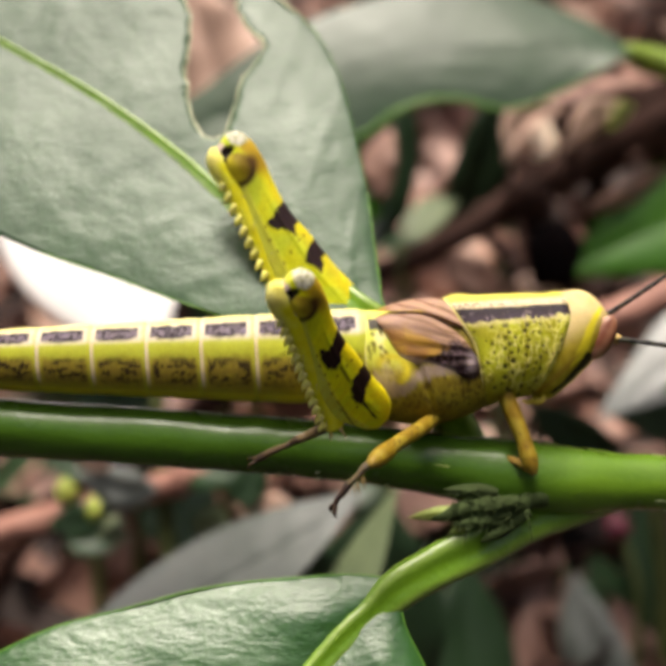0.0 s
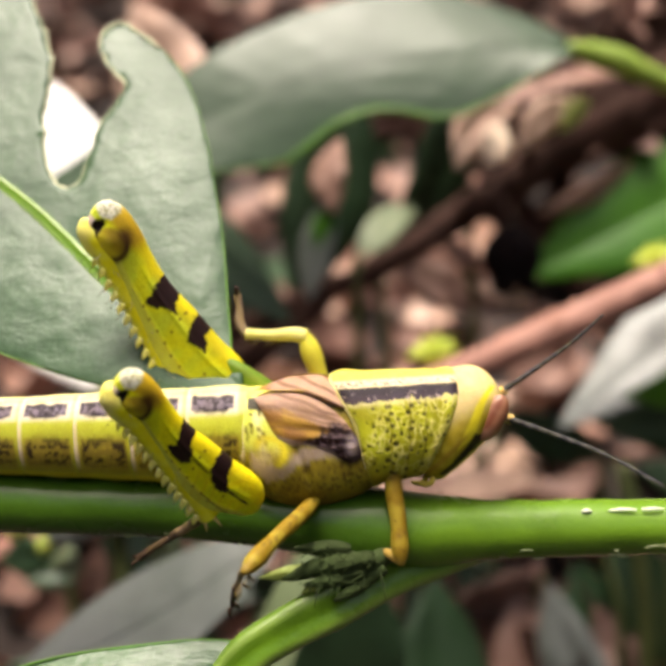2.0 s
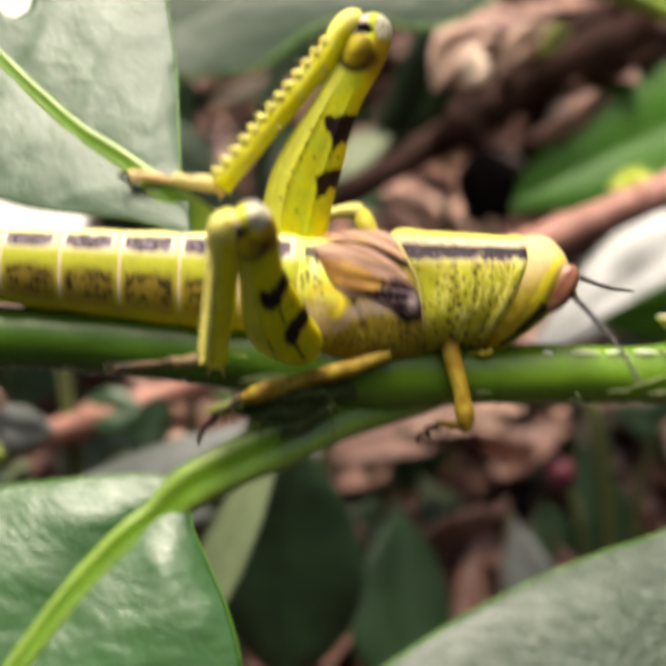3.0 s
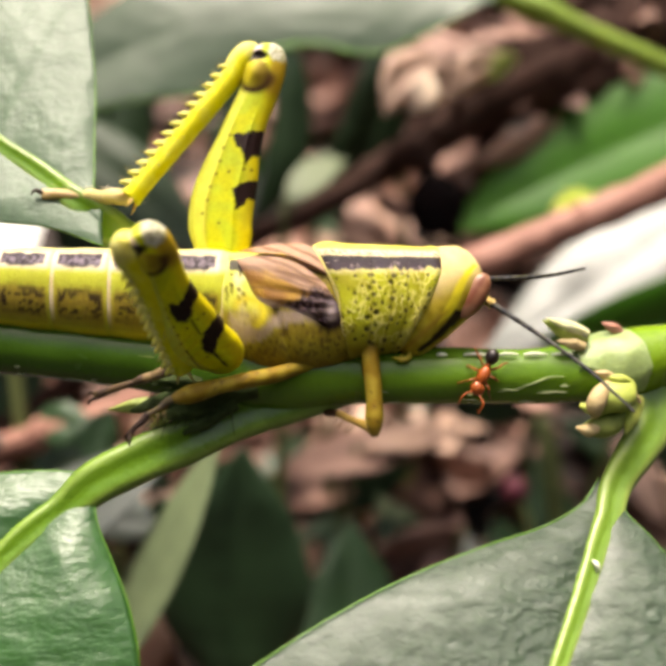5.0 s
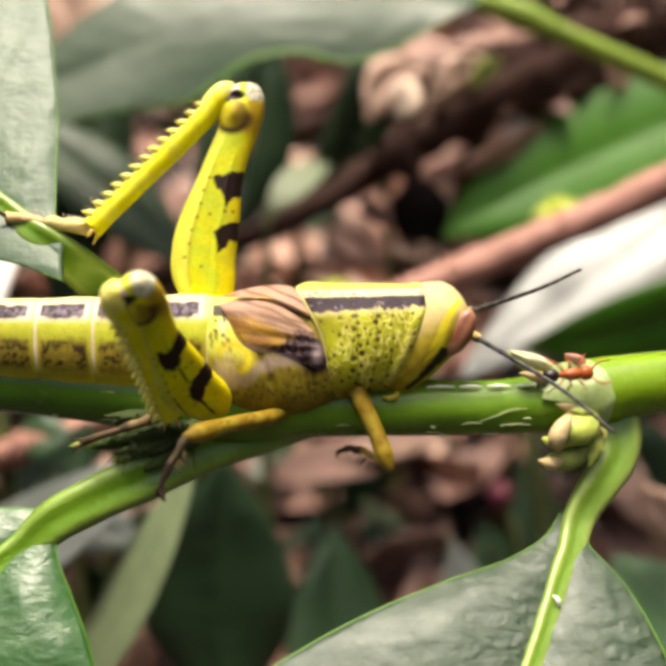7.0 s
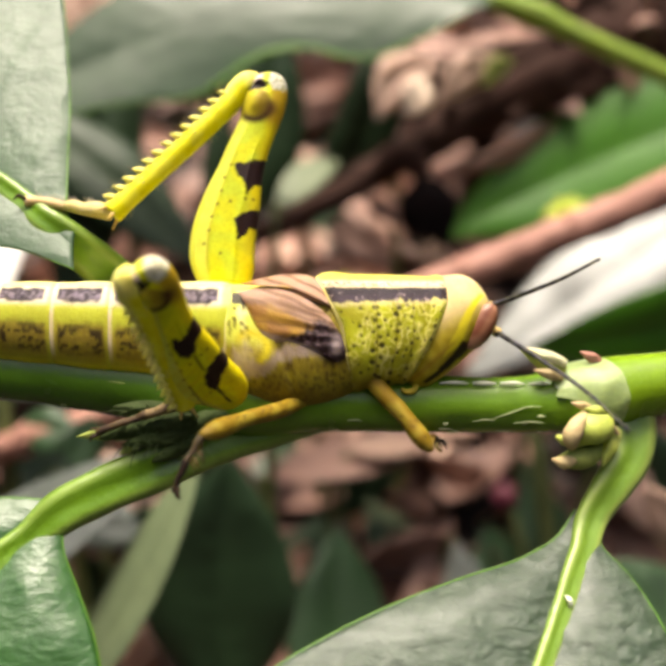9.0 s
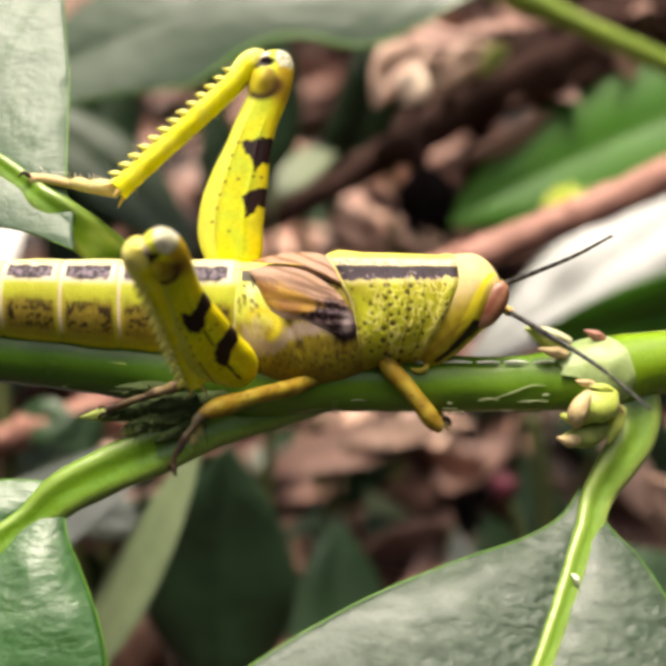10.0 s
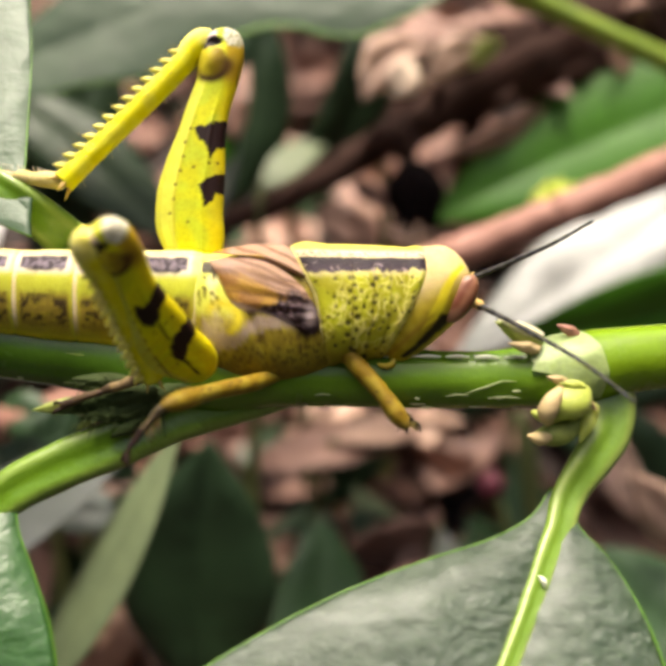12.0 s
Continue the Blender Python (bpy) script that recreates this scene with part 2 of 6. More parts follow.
def blade(mid, left, right, ns=70, nw=22, keel=0.8, ripple=0.25, veins=9, seed=0.0, hole=None, thick=0.22):
    """A leaf blade between two margins, folded along its midrib, with raised side veins."""
    m, l, r = (spline(q, ns) for q in (mid, left, right))
    s = np.linspace(0, 1, ns)
    co = np.zeros((ns, 2 * nw + 1, 3))
    for i in range(ns):
        for j in range(-nw, nw + 1):
            w = abs(j) / nw
            p = m[i] * (1 - w) + (l if j < 0 else r)[i] * w
            across = np.linalg.norm((l if j < 0 else r)[i] - m[i])
            dent = -keel * (w * (1 - w) * 4) * min(1, across / 6)
            phase = s[i] * veins - w * 0.9
            vein = -0.09 * math.exp(-((phase % 1 - 0.5) / 0.09)**2) * (1 - 0.5 * w) * min(1, across / 5)
            wave = ripple * w * math.sin(s[i] * 17 + seed + (2 if j < 0 else 0)) * min(1, across / 8)
            lump = 0.09 * noise.noise(Vector((p[0] * 0.55 + seed, p[2] * 0.55, 0))) * min(1, across / 3)
            co[i, j + nw] = p + np.array([0, dent + vein + wave + lump, 0])
    b = Build()
    b.grid(co)
    if hole:
        for k, (x, y, z) in enumerate(b.v):
            d, px, pz = nearest(x, z, hole)
            if d < 0.4:
                b.v[k] = (px, y, pz)
        b.f = [f for f in b.f if not inside(sum(b.v[k][0] for k in f) / 4, sum(b.v[k][2] for k in f) / 4, hole)]
    # a second skin gives the blade its thickness
    n = len(b.v)
    b.v += [(x, y + thick, z) for x, y, z in b.v]
    b.c += b.c
    edge = {}
    for f in b.f:
        for a, c in zip(f, f[1:] + f[:1]):
            edge[(a, c)] = edge.get((a, c), 0) + 1
    front = list(b.f)
    b.f += [tuple(k + n for k in f[::-1]) for f in front]
    b.f += [(c, a, a + n, c + n) for a, c in edge if (c, a) not in edge]
    return b


def rib(mid, r0, r1, sink=0.25, steps=40):
    """A flattened raised rib along a midrib line."""
    n = len(mid)
    return Build().tube([(x, y - sink, z) for x, y, z in mid], [(r0 + (r1 - r0) * i / (n - 1), (r0 + (r1 - r0) * i / (n - 1)) * 0.5) for i in range(n)], n=10, steps=steps, up=(0, 1, 0))


# ---- ground ----
def make_ground():
    b = Build()
    size, n = 12000.0, 150
    a = np.linspace(-1, 1, n)
    a = np.sign(a) * np.abs(a)**3.2 * size
    co = np.zeros((n, n, 3))
    for i in range(n):
        for j in range(n):
            z = 4 * noise.noise(Vector((a[i] * 0.02, a[j] * 0.02, 0))) + 2.5 * noise.noise(Vector((a[i] * 0.09, a[j] * 0.09, 3)))
            co[i, j] = (a[i], a[j] + 150, z)
    b.grid(co.transpose(1, 0, 2))
    ob = new("ground", b.mesh("ground", SOIL))
    return tagged(ob, "brown forest floor of soil and rotting leaf litter", "ground", kind="structure")


def litter_leaf(b, c, size, turn, tilt, curl, seed):
    """One curled dead leaf lying on the ground."""
    n, m = 9, 5
    co = np.zeros((n, m, 3))
    rot = Euler((tilt, tilt * 0.6, turn)).to_matrix()
    for i in range(n):
        s = i / (n - 1)
        w = size * 0.28 * math.sin(math.pi * min(1, s * 1.02))**0.8
        for j in range(m):
            q = j / (m - 1) * 2 - 1
            p = Vector(((s - 0.5) * size, q * w, curl * size * (0.25 * q * q + 0.5 * (s - 0.5)**2) + 0.4 * noise.noise(Vector((seed, s * 3, q * 2)))))
            co[i, j] = rot @ p + Vector(c)
    b.grid(co)


def make_litter():
    rng = random.Random(4)
    for name, mat, count, label in (("leaf_litter", DRY, 470, "pinkish brown dead leaves scattered over the forest floor"),
                                    ("pale_leaf_litter", DRY_PALE, 165, "bleached tan dead leaves lying on the forest floor"),
                                    ("brown_leaf_litter", DRY_MID, 560, "dull brown dead leaves lying on the forest floor"),
                                    ("dark_leaf_litter", BARK, 330, "dark rotting leaves lying on the forest floor"),
                                    ("green_leaf_litter", LEAF_BACK, 70, "fallen and low green leaves on the forest floor")):
        b = Build()
        for k in range(count):
            # thickest before the shoot, thinner all round
            if k % 5 < 4:
                y = 20 + 720 * rng.random()**1.4
                x = rng.uniform(-0.75, 0.8) * (y + 90)
            else:
                a, d = rng.uniform(0, 6.283), 60 + 800 * math.sqrt(rng.random())
                x, y = d * math.cos(a), 150 + d * math.sin(a)
            size = rng.uniform(9, 30) * (1 + y / 700)
            litter_leaf(b, (x, y, rng.uniform(2.5, 9)), size, rng.uniform(0, 6.3), rng.uniform(-0.8, 0.8), rng.uniform(0.1, 1.2), k)
        if name == "pale_leaf_litter":
            # a drift of bleached leaves in the open
            for k in range(14):
                litter_leaf(b, (rng.uniform(-4, 40), rng.uniform(108, 142), rng.uniform(5, 10)), rng.uniform(16, 26), rng.uniform(0, 6.3), rng.uniform(-0.2, 0.2), rng.uniform(0.05, 0.2), k + 300)
        tagged(new(name, b.mesh(name, mat)), label, "leaf litter", kind="stuff")


make_ground()
make_litter()


# ---- the shoot: stem, three leaves, buds ----
shoot = thing("plant_shoot", "green plant shoot with glossy dark leaves, one chewed", "plant")

STEM_LINE = xz([(-130, 10), (-80, 3.2), (-50, 0.5), (-39, -0.4), (-28, -1.0), (-16, -1.9), (-9, -2.8), (-5, -3.45), (-1.5, -3.7), (3, -3.75), (10, -3.85), (18, -3.8),
                (21.5, -3.25), (25, -2.6), (34, -2.1), (60, -1.0), (110, 3)])
STEM_R = [2.4, 2.2, 2.1, 2.05, 2.05, 2.1, 2.25, 2.75, 2.55, 2.05, 1.95, 1.98, 2.4, 2.2, 2.1, 2.1, 2.0]


def make_stem():
    b = Build().tube(STEM_LINE, STEM_R, n=28, steps=260, up=(0, 1, 0), lump=0.05)
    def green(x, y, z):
        """Shade below the insect painted as dark green, fresh green past the lower node, yellowish past the upper one;
        faint lengthwise streaks.
        """
        # young is 0 where the shade is painted in, 1 past the lower node
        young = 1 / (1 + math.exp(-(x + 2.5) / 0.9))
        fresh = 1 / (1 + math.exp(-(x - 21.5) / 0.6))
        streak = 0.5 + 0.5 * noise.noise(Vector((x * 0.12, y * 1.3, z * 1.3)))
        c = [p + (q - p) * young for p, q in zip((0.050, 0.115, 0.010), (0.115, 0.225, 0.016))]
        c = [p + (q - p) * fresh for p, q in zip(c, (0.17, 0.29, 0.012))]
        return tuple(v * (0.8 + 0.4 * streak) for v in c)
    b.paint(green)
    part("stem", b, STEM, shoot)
    # the shoot is rooted behind: the stem bends down to the soil on both sides out of sight
    base = Build().tube([(-130, 0, 10), (-150, 20, 4), (-165, 60, -40), (-170, 120, -60)], [2.4, 2.6, 2.9, 3.2], n=14, steps=40)
    # carries on the shade green painted on the stem
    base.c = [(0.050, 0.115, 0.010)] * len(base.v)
    part("stem_base", base, STEM, shoot)


def make_shoot_leaf(name, stalk, radii, mid, left, right, mat=LEAF, label="", ends=(None, None), pale=0.45, **kw):
    leaf = part(name, blade(mid, left, right, **kw), mat, shoot, label)
    line = [(*p, r) for p, r in zip(stalk, radii)]
    keep = [p for p in mid if math.dist(p, stalk[-1]) > 1.0][1:]
    keep = [p for p in keep if math.dist(p, mid[0]) > math.dist(stalk[-1], mid[0])]
    line += [(*p, radii[-1] + (0.25 - radii[-1]) * ((i + 1) / len(keep))**1.1) for i, p in enumerate(keep)]
    part("stalk", channel(line, 1, 1, groove=0.28, steps=150, pale=pale), STALK, leaf, "light green stalk running on as the midrib")
    for edge_, last in zip((left, right), ends):
        edge_ = edge_[:last]
        part("margin", Build().tube([(x, y + 0.05, z) for x, y, z in edge_], [0.065] * (len(edge_) - 1) + [0.03], n=8, steps=80), RIM, leaf, "thin bright green leaf edge")
    return leaf


def channel(mid, r0, r1, groove=0.30, steps=70, pale=0.45):
    """A broad rib or stalk with a shallow groove between two raised edges on its near side."""
    n, m = steps, 28
    c = spline([(x, y, z, r0 + (r1 - r0) * (i / (len(mid) - 1))**0.7) if len(p) == 3 else p for i, p in enumerate(mid) for x, y, z in (p[:3],)], n)
    t = np.gradient(c[:, :3], axis=0)
    t /= np.linalg.norm(t, axis=1)[:, None]
    side = np.cross(t, (0, 1, 0))
    side /= np.linalg.norm(side, axis=1)[:, None]
    front = np.cross(side, t)
    front *= np.sign(-front[:, 1:2])
    co = np.zeros((n, m, 3))
    for j in range(m):
        a = 2 * math.pi * j / m
        u, v = math.cos(a), math.sin(a)
        v = v * 0.62 - (groove * math.exp(-(u / 0.5)**2) if v > 0 else 0)
        r = c[:, 3:4] * (1 + 0.05 * np.array([[noise.noise(Vector((i * 0.21, j * 0.3, r0)))] for i in range(n)]))
        co[:, j] = c[:, :3] + side * u * r + front * v * r
    b = Build().grid(co, ring=True, caps=True)
    row = []
    for j in range(m):
        u, v = math.cos(2 * math.pi * j / m), math.sin(2 * math.pi * j / m)
        edge_ = math.exp(-((abs(u) - 0.72) / 0.2)**2) if v > 0 else 0
        row.append(tuple(p + (q - p) * (pale * edge_ + max(0, pale - 0.45)) for p, q in zip((0.115, 0.235, 0.012), (0.36, 0.44, 0.12))))
    b.c = row * n
    return b


# the bitten outline of the chewed leaf: the side that still stands, the bottom of the bite, the torn strip and its tip
BITE = [(-33.6, 42.5), (-32.2, 39.4), (-30.4, 35.5), (-29.7, 32.9), (-29.55, 30.2), (-29.75, 28.4), (-29.35, 26.6), (-29.3, 25.3), (-28.6, 23.4), (-27.9, 22.1), (-27.0, 21.6), (-26.2, 21.9),
        (-25.7, 23.6), (-25.2, 25.6), (-24.9, 27.3), (-24.1, 28.4), (-23.6, 29.6), (-23.3, 30.7), (-24.2, 31.6), (-25.2, 33.0), (-25.8, 34.6), (-25.4, 36.0), (-24.5, 36.7), (-22.6, 35.6), (-20.6, 33.9)]
BITE = [(x + 0.22 * noise.noise(Vector((x * 1.7, z * 1.7, 4))) + 0.1 * noise.noise(Vector((x * 5, z * 5, 9))), z + 0.18 * noise.noise(Vector((x * 1.9, z * 1.9, 7)))) for x, y, z in spline([(x, 0, z) for x, z in BITE], 96)]
HOLE = BITE + [(-14, 38), (-14, 62), (-40, 62), (-36.4, 47.5)]


def slope(pts, z0, y0, k):
    """Points (x, z) or (x, z, extra depth) on a plane that leans back by k."""
    return [(p[0], y0 + k * (p[1] - z0) + (p[2] if len(p) > 2 else 0), p[1]) for p in pts]


make_stem()
UP = (8, 0.0, 0.5)
make_shoot_leaf("chewed_leaf", [(-7.0, 2.2, -2.7), (-8.9, 4.0, 0.9), (-10.8, 3.2, 4.0), (-12.6, 1.0, 6.0), (-14.1, 0.1, 7.4), (-15.6, 0.1, 8.5)], [1.7, 1.6, 1.5, 1.4, 1.15, 0.9],
                slope([(-13.2, 6.5), (-14.7, 7.75), (-16.4, 9.15), (-18.3, 10.6), (-20.6, 12.1), (-24.1, 15.1), (-29.0, 19.7), (-36.2, 25.1), (-45.2, 30.5), (-66, 43.3, 2)], *UP),
                slope([(-12.9, 4.9), (-14.7, 5.6), (-16.4, 6.2), (-19.5, 6.6), (-22.2, 6.9), (-28.0, 8.6), (-33, 10.4), (-39.6, 12.6), (-46, 15.6), (-57.7, 27.8), (-66, 43.3, 2)], *UP),
                slope([(-13.2, 7.7), (-13.9, 8.7), (-14.15, 10.4), (-14.45, 13), (-14.95, 17.5), (-15.6, 21), (-16.4, 25), (-17.6, 29), (-18.7, 31.4), (-20.4, 33.8), (-24.5, 39.5), (-31.5, 46.0), (-43.2, 52), (-56.6, 51), (-66, 43.3, 2)], *UP),
                ns=150, nw=44, keel=0.35, hole=HOLE, seed=1.0, veins=10, mat=LEAF_SMOOTH, ends=(None, 10), label="glossy dark leaf with a large bite out of its margin")
chewed = next(o for o in shoot.children if o.name == "chewed_leaf")
part("bitten_edge", Build().tube([(x, y + 0.02, z) for x, y, z in slope(BITE, *UP)], [0.05] + [0.14] * (len(BITE) - 2) + [0.05], n=8, steps=190, lump=0.6), CHEWED, chewed, "dry pale rim along the bite")
DOWN = (-10.5, -3.6, 0.5)
make_shoot_leaf("leaf", [(3.4, 0.3, -4.3), (-0.6, -0.2, -5.3), (-4.2, -1.2, -6.4), (-7.4, -2.3, -7.9), (-10.4, -3.0, -9.2), (-13.0, -3.7, -10.5), (-14.9, -4.2, -12.1)], [1.5, 1.75, 1.7, 1.6, 1.5, 1.4, 1.1],
                slope([(-13.4, -10.7), (-16.1, -12.9), (-19.1, -15.8), (-22.0, -19.6), (-27, -27), (-34, -38, 6), (-42, -50, 12)], *DOWN),
                slope([(-13.7, -9.9), (-15.2, -9.75), (-20.5, -9.95), (-25.7, -10.5), (-30.9, -11.7), (-36.4, -13.1), (-46, -20, 2), (-50, -34, 8), (-42, -50, 12)], *DOWN),
                slope([(-12.9, -11.2), (-12.7, -12.5, 0.1), (-11.6, -14.7, 0.3), (-10.2, -17.5, 0.5), (-9.5, -19.8, 0.8), (-9.3, -23.4, 1.6), (-10.6, -31, 4), (-16, -41, 9), (-27, -49, 11), (-42, -50, 12)], *DOWN),
                pale=0.36, seed=2.3, keel=0.9, ns=90, nw=30, mat=LEAF_WRINKLED, label="glossy green leaf with a bright midrib")
LOW = (-12, -2.8, 0.75)
make_shoot_leaf("leaf", [(23.0, 0.3, -3.0), (24.0, -0.4, -5.2), (23.8, -1.0, -7.0), (22.6, -1.6, -8.7), (20.9, -2.2, -11.0), (20.0, -3.4, -12.9)], [2.1, 1.7, 1.5, 1.35, 1.1, 0.95],
                slope([(20.8, -11.1), (19.3, -13.9), (17.7, -16.6), (15.8, -19.6), (11.6, -26.5, 1), (7, -34.5, 4), (2, -44, 9)], *LOW),
                slope([(19.9, -10.6), (18.5, -12.1), (16.5, -13.1), (11.8, -14.45), (6.5, -16.15), (1.7, -18.2), (-1.65, -19.9), (-6.3, -22.8), (-9.2, -27.5, 1), (-8, -36, 4), (2, -44, 9)], *LOW),
                slope([(21.1, -11.3), (21.1, -12.4), (22.5, -14.1), (23.7, -16.1), (24.6, -18.8), (24.8, -24, 1), (22, -33, 4), (14, -41, 7), (2, -44, 9)], *LOW),
                pale=0.58, seed=4.1, keel=0.8, ns=110, nw=36, veins=8, label="broad glossy dark green leaf with a pale midrib")

def make_buds():
    """Pale crumpled bud scales round the node, and a clump of young buds below it."""
    def scale_(pts, r, mat=BUD, name="bud_scale"):
        part(name, Build().tube(pts, r, n=10, steps=14, up=(0, 1, 0), lump=0.35, seed=len(shoot.children)), mat, shoot)
    # a torn papery sheath wrapped slantwise round the node, its free corner pointing back along the stem
    n, m = 46, 30
    co = np.zeros((n, m, 3))
    for i in range(n):
        s_ = i / (n - 1)
        a = radians(62 + 168 * s_)
        ragged = 0.35 * noise.noise(Vector((i * 0.3, 2.0, 0))) + 0.18 * noise.noise(Vector((i * 1.1, 5.0, 0)))
        x0 = float(np.interp(s_, (0, 0.25, 0.42, 0.62, 0.69, 0.79, 0.95, 1), (19.4, 18.7, 18.4, 18.6, 19.7, 21.0, 21.9, 22.3))) + ragged
        x1 = float(np.interp(s_, (0, 0.25, 0.5, 0.75, 1), (21.0, 22.0, 22.9, 23.3, 23.0)))
        for j in range(m):
            q = j / (m - 1)
            x = x0 + (x1 - x0) * q
            zc = float(np.interp(x, (18, 21.5, 25), (-3.8, -3.25, -2.6)))
            r = float(np.interp(x, (18, 21.5, 25), (2.06, 2.42, 2.34))) + 0.10 + 0.12 * (1 - q)**2 + 0.10 * noise.noise(Vector((x * 0.9, a * 2, 1)))
            co[i, j] = (x, math.cos(a) * r, zc + math.sin(a) * r)
    skin = co.copy()
    skin[:, :, 1] += 0.06
    part("bud_sheath", Build().grid(np.concatenate([co, skin[::-1]])), SHEATH, shoot, "pale torn sheath round the node")
    def bract(base, tip, width, mat=BUD, bend=0.5):
        """A small pointed cupped scale."""
        p, q = np.array(base, float), np.array(tip, float)
        n, m = 14, 9
        t = (q - p) / np.linalg.norm(q - p)
        sd = np.cross(t, (0, 1, 0))
        sd /= np.linalg.norm(sd)
        up = np.cross(sd, t)
        up *= -np.sign(up[1])
        co = np.zeros((n, m, 3))
        for i in range(n):
            s_ = i / (n - 1)
            w = width * (math.sin(math.pi * (0.18 + 0.82 * s_)**0.9) + 0.02)
            for j in range(m):
                u = j / (m - 1) * 2 - 1
                co[i, j] = p + (q - p) * s_ + sd * u * w + up * (bend * math.sin(math.pi * s_) - 0.6 * w * u * u + 0.35 * w * noise.noise(Vector((s_ * 4, u * 2, base[0] + base[2]))))
        back = co[:, ::-1] - up * 0.12
        part("bud_scale", Build().grid(np.concatenate([co, back[::-1, ::-1]])), mat, shoot)
    # a blunt folded scale standing off above the stem
    bract((19.2, -1.9, -1.6), (16.2, -1.9, -0.15), 0.66)
    bract((19.2, -2.2, -1.1), (16.3, -2.2, 0.0), 0.4, BUD_PALE, 0.35)
    bract((19.0, -2.2, -1.9), (17.0, -2.2, -1.5), 0.4, BUD_DRY, 0.2)
    bract((21.8, -1.0, -1.0), (20.3, -1.2, -0.3), 0.36, BUD_RED, 0.25)
    # the clump of young buds below: a swollen one, a split one and narrow scales
    scale_([(21.8, -1.9, -4.4), (21.0, -2.6, -4.9), (20.1, -2.8, -5.5), (19.5, -2.6, -6.3)], [0.6, 1.15, 1.05, 0.35])
    scale_([(20.2, -2.9, -4.3), (19.4, -3.6, -4.9), (19.1, -3.7, -5.7), (19.3, -3.2, -6.4)], [0.3, 0.58, 0.58, 0.25], BUD_DRY)
    scale_([(19.5, -3.0, -6.1), (18.9, -3.2, -5.95), (18.3, -3.0, -5.7)], [0.4, 0.4, 0.12])
    scale_([(21.4, -1.9, -6.6), (20.4, -2.4, -7.0), (19.3, -2.6, -7.25), (18.5, -2.4, -7.3)], [0.7, 0.72, 0.62, 0.2], BUD_OLD)
    scale_([(19.5, -3.0, -7.2), (18.9, -3.1, -7.3), (18.1, -2.8, -7.2)], [0.3, 0.42, 0.1], BUD_DRY)
    bract((20.6, -3.0, -3.9), (19.2, -3.1, -3.5), 0.28, BUD_DRY, 0.15)
    bract((21.7, -2.9, -4.2), (20.0, -3.2, -3.9), 0.36, BUD, 0.2)
    bract((22.5, -2.4, -5.2), (21.4, -2.7, -7.7), 0.5, BUD, 0.25)
    bract((22.4, -2.8, -5.6), (21.6, -3.0, -4.6), 0.16, BUD_DRY, 0.1)
    # the broken highlight along the stem's top, painted as raised pale dashes
    for x0, x1 in ((11.0, 12.9), (13.2, 14.7), (15.0, 16.6), (16.9, 18.2), (9.2, 9.9)):
        part("scar_and_glint", Build().tube([(x0, -1.47, -2.42), ((x0 + x1) / 2, -1.52, -2.38), (x1, -1.47, -2.43)], [(0.06, 0.05), (0.13, 0.12), (0.05, 0.05)], n=8, steps=14, up=(0, 1, 0), lump=0.6, seed=x0), GLINT_AND_FLAKE, shoot)
    # thin pale flakes of rind below it
    for pts in ([(14.4, -1.9, -4.7), (15.6, -1.95, -4.3), (16.8, -2.0, -3.9), (17.6, -2.0, -3.9)], [(13.2, -1.85, -4.9), (13.9, -1.85, -4.75), (14.6, -1.9, -4.85)], [(15.8, -1.8, -5.0), (16.8, -1.8, -4.9), (17.8, -1.85, -4.95)]):
        part("scar_and_glint", Build().tube(pts, [(0.02, 0.02)] + [(0.05, 0.05)] * (len(pts) - 2) + [(0.02, 0.02)], n=8, steps=18, up=(0, 1, 0), lump=0.7, seed=pts[0][0]), FLAKE, shoot)
    # pale flakes and scuffs on the rind of the stem
    rng = random.Random(8)
    for k in range(22):
        x = rng.choice((rng.uniform(3, 18), rng.uniform(11, 18), rng.uniform(24, 40), rng.uniform(-34, -12)))
        a = radians(rng.uniform(196, 262))
        zc = float(np.interp(x, [p[0] for p in STEM_LINE], [p[2] for p in STEM_LINE]))
        r = 2.03 if x < 18 else 2.22
        ln = rng.uniform(0.12, 0.55)
        part("scar_and_glint", Build().tube([(x - ln, r * math.sin(a) + 0.0, zc - r * math.cos(a) * -1.0), (x, r * math.sin(a), zc + r * math.cos(a) + rng.uniform(-0.06, 0.06)), (x + ln, r * math.sin(a), zc + r * math.cos(a))],
                                  [(0.03, 0.03), (rng.uniform(0.04, 0.1), 0.05), (0.02, 0.02)], n=6, steps=8, up=(0, 1, 0), lump=0.5, seed=k), FLAKE, shoot)
    # withered stubs where an older leaf has fallen, round the lower node
    part("stub", Build().tube([(-3.0, -1.4, -4.4), (-5.6, -2.2, -5.0), (-8.0, -2.7, -5.4), (-9.8, -3.1, -5.7), (-10.8, -3.0, -5.9)], [0.9, 0.95, 0.7, 0.4, 0.12], n=20, steps=50, lump=0.9, seed=4), STUB, shoot, "withered dark stub of a fallen leaf")
    part("stub", Build().tube([(-4.2, -2.4, -5.4), (-6.0, -3.0, -6.6), (-7.4, -3.3, -7.4)], [0.5, 0.45, 0.1], n=16, steps=30, lump=0.9, seed=9), STUB, shoot)
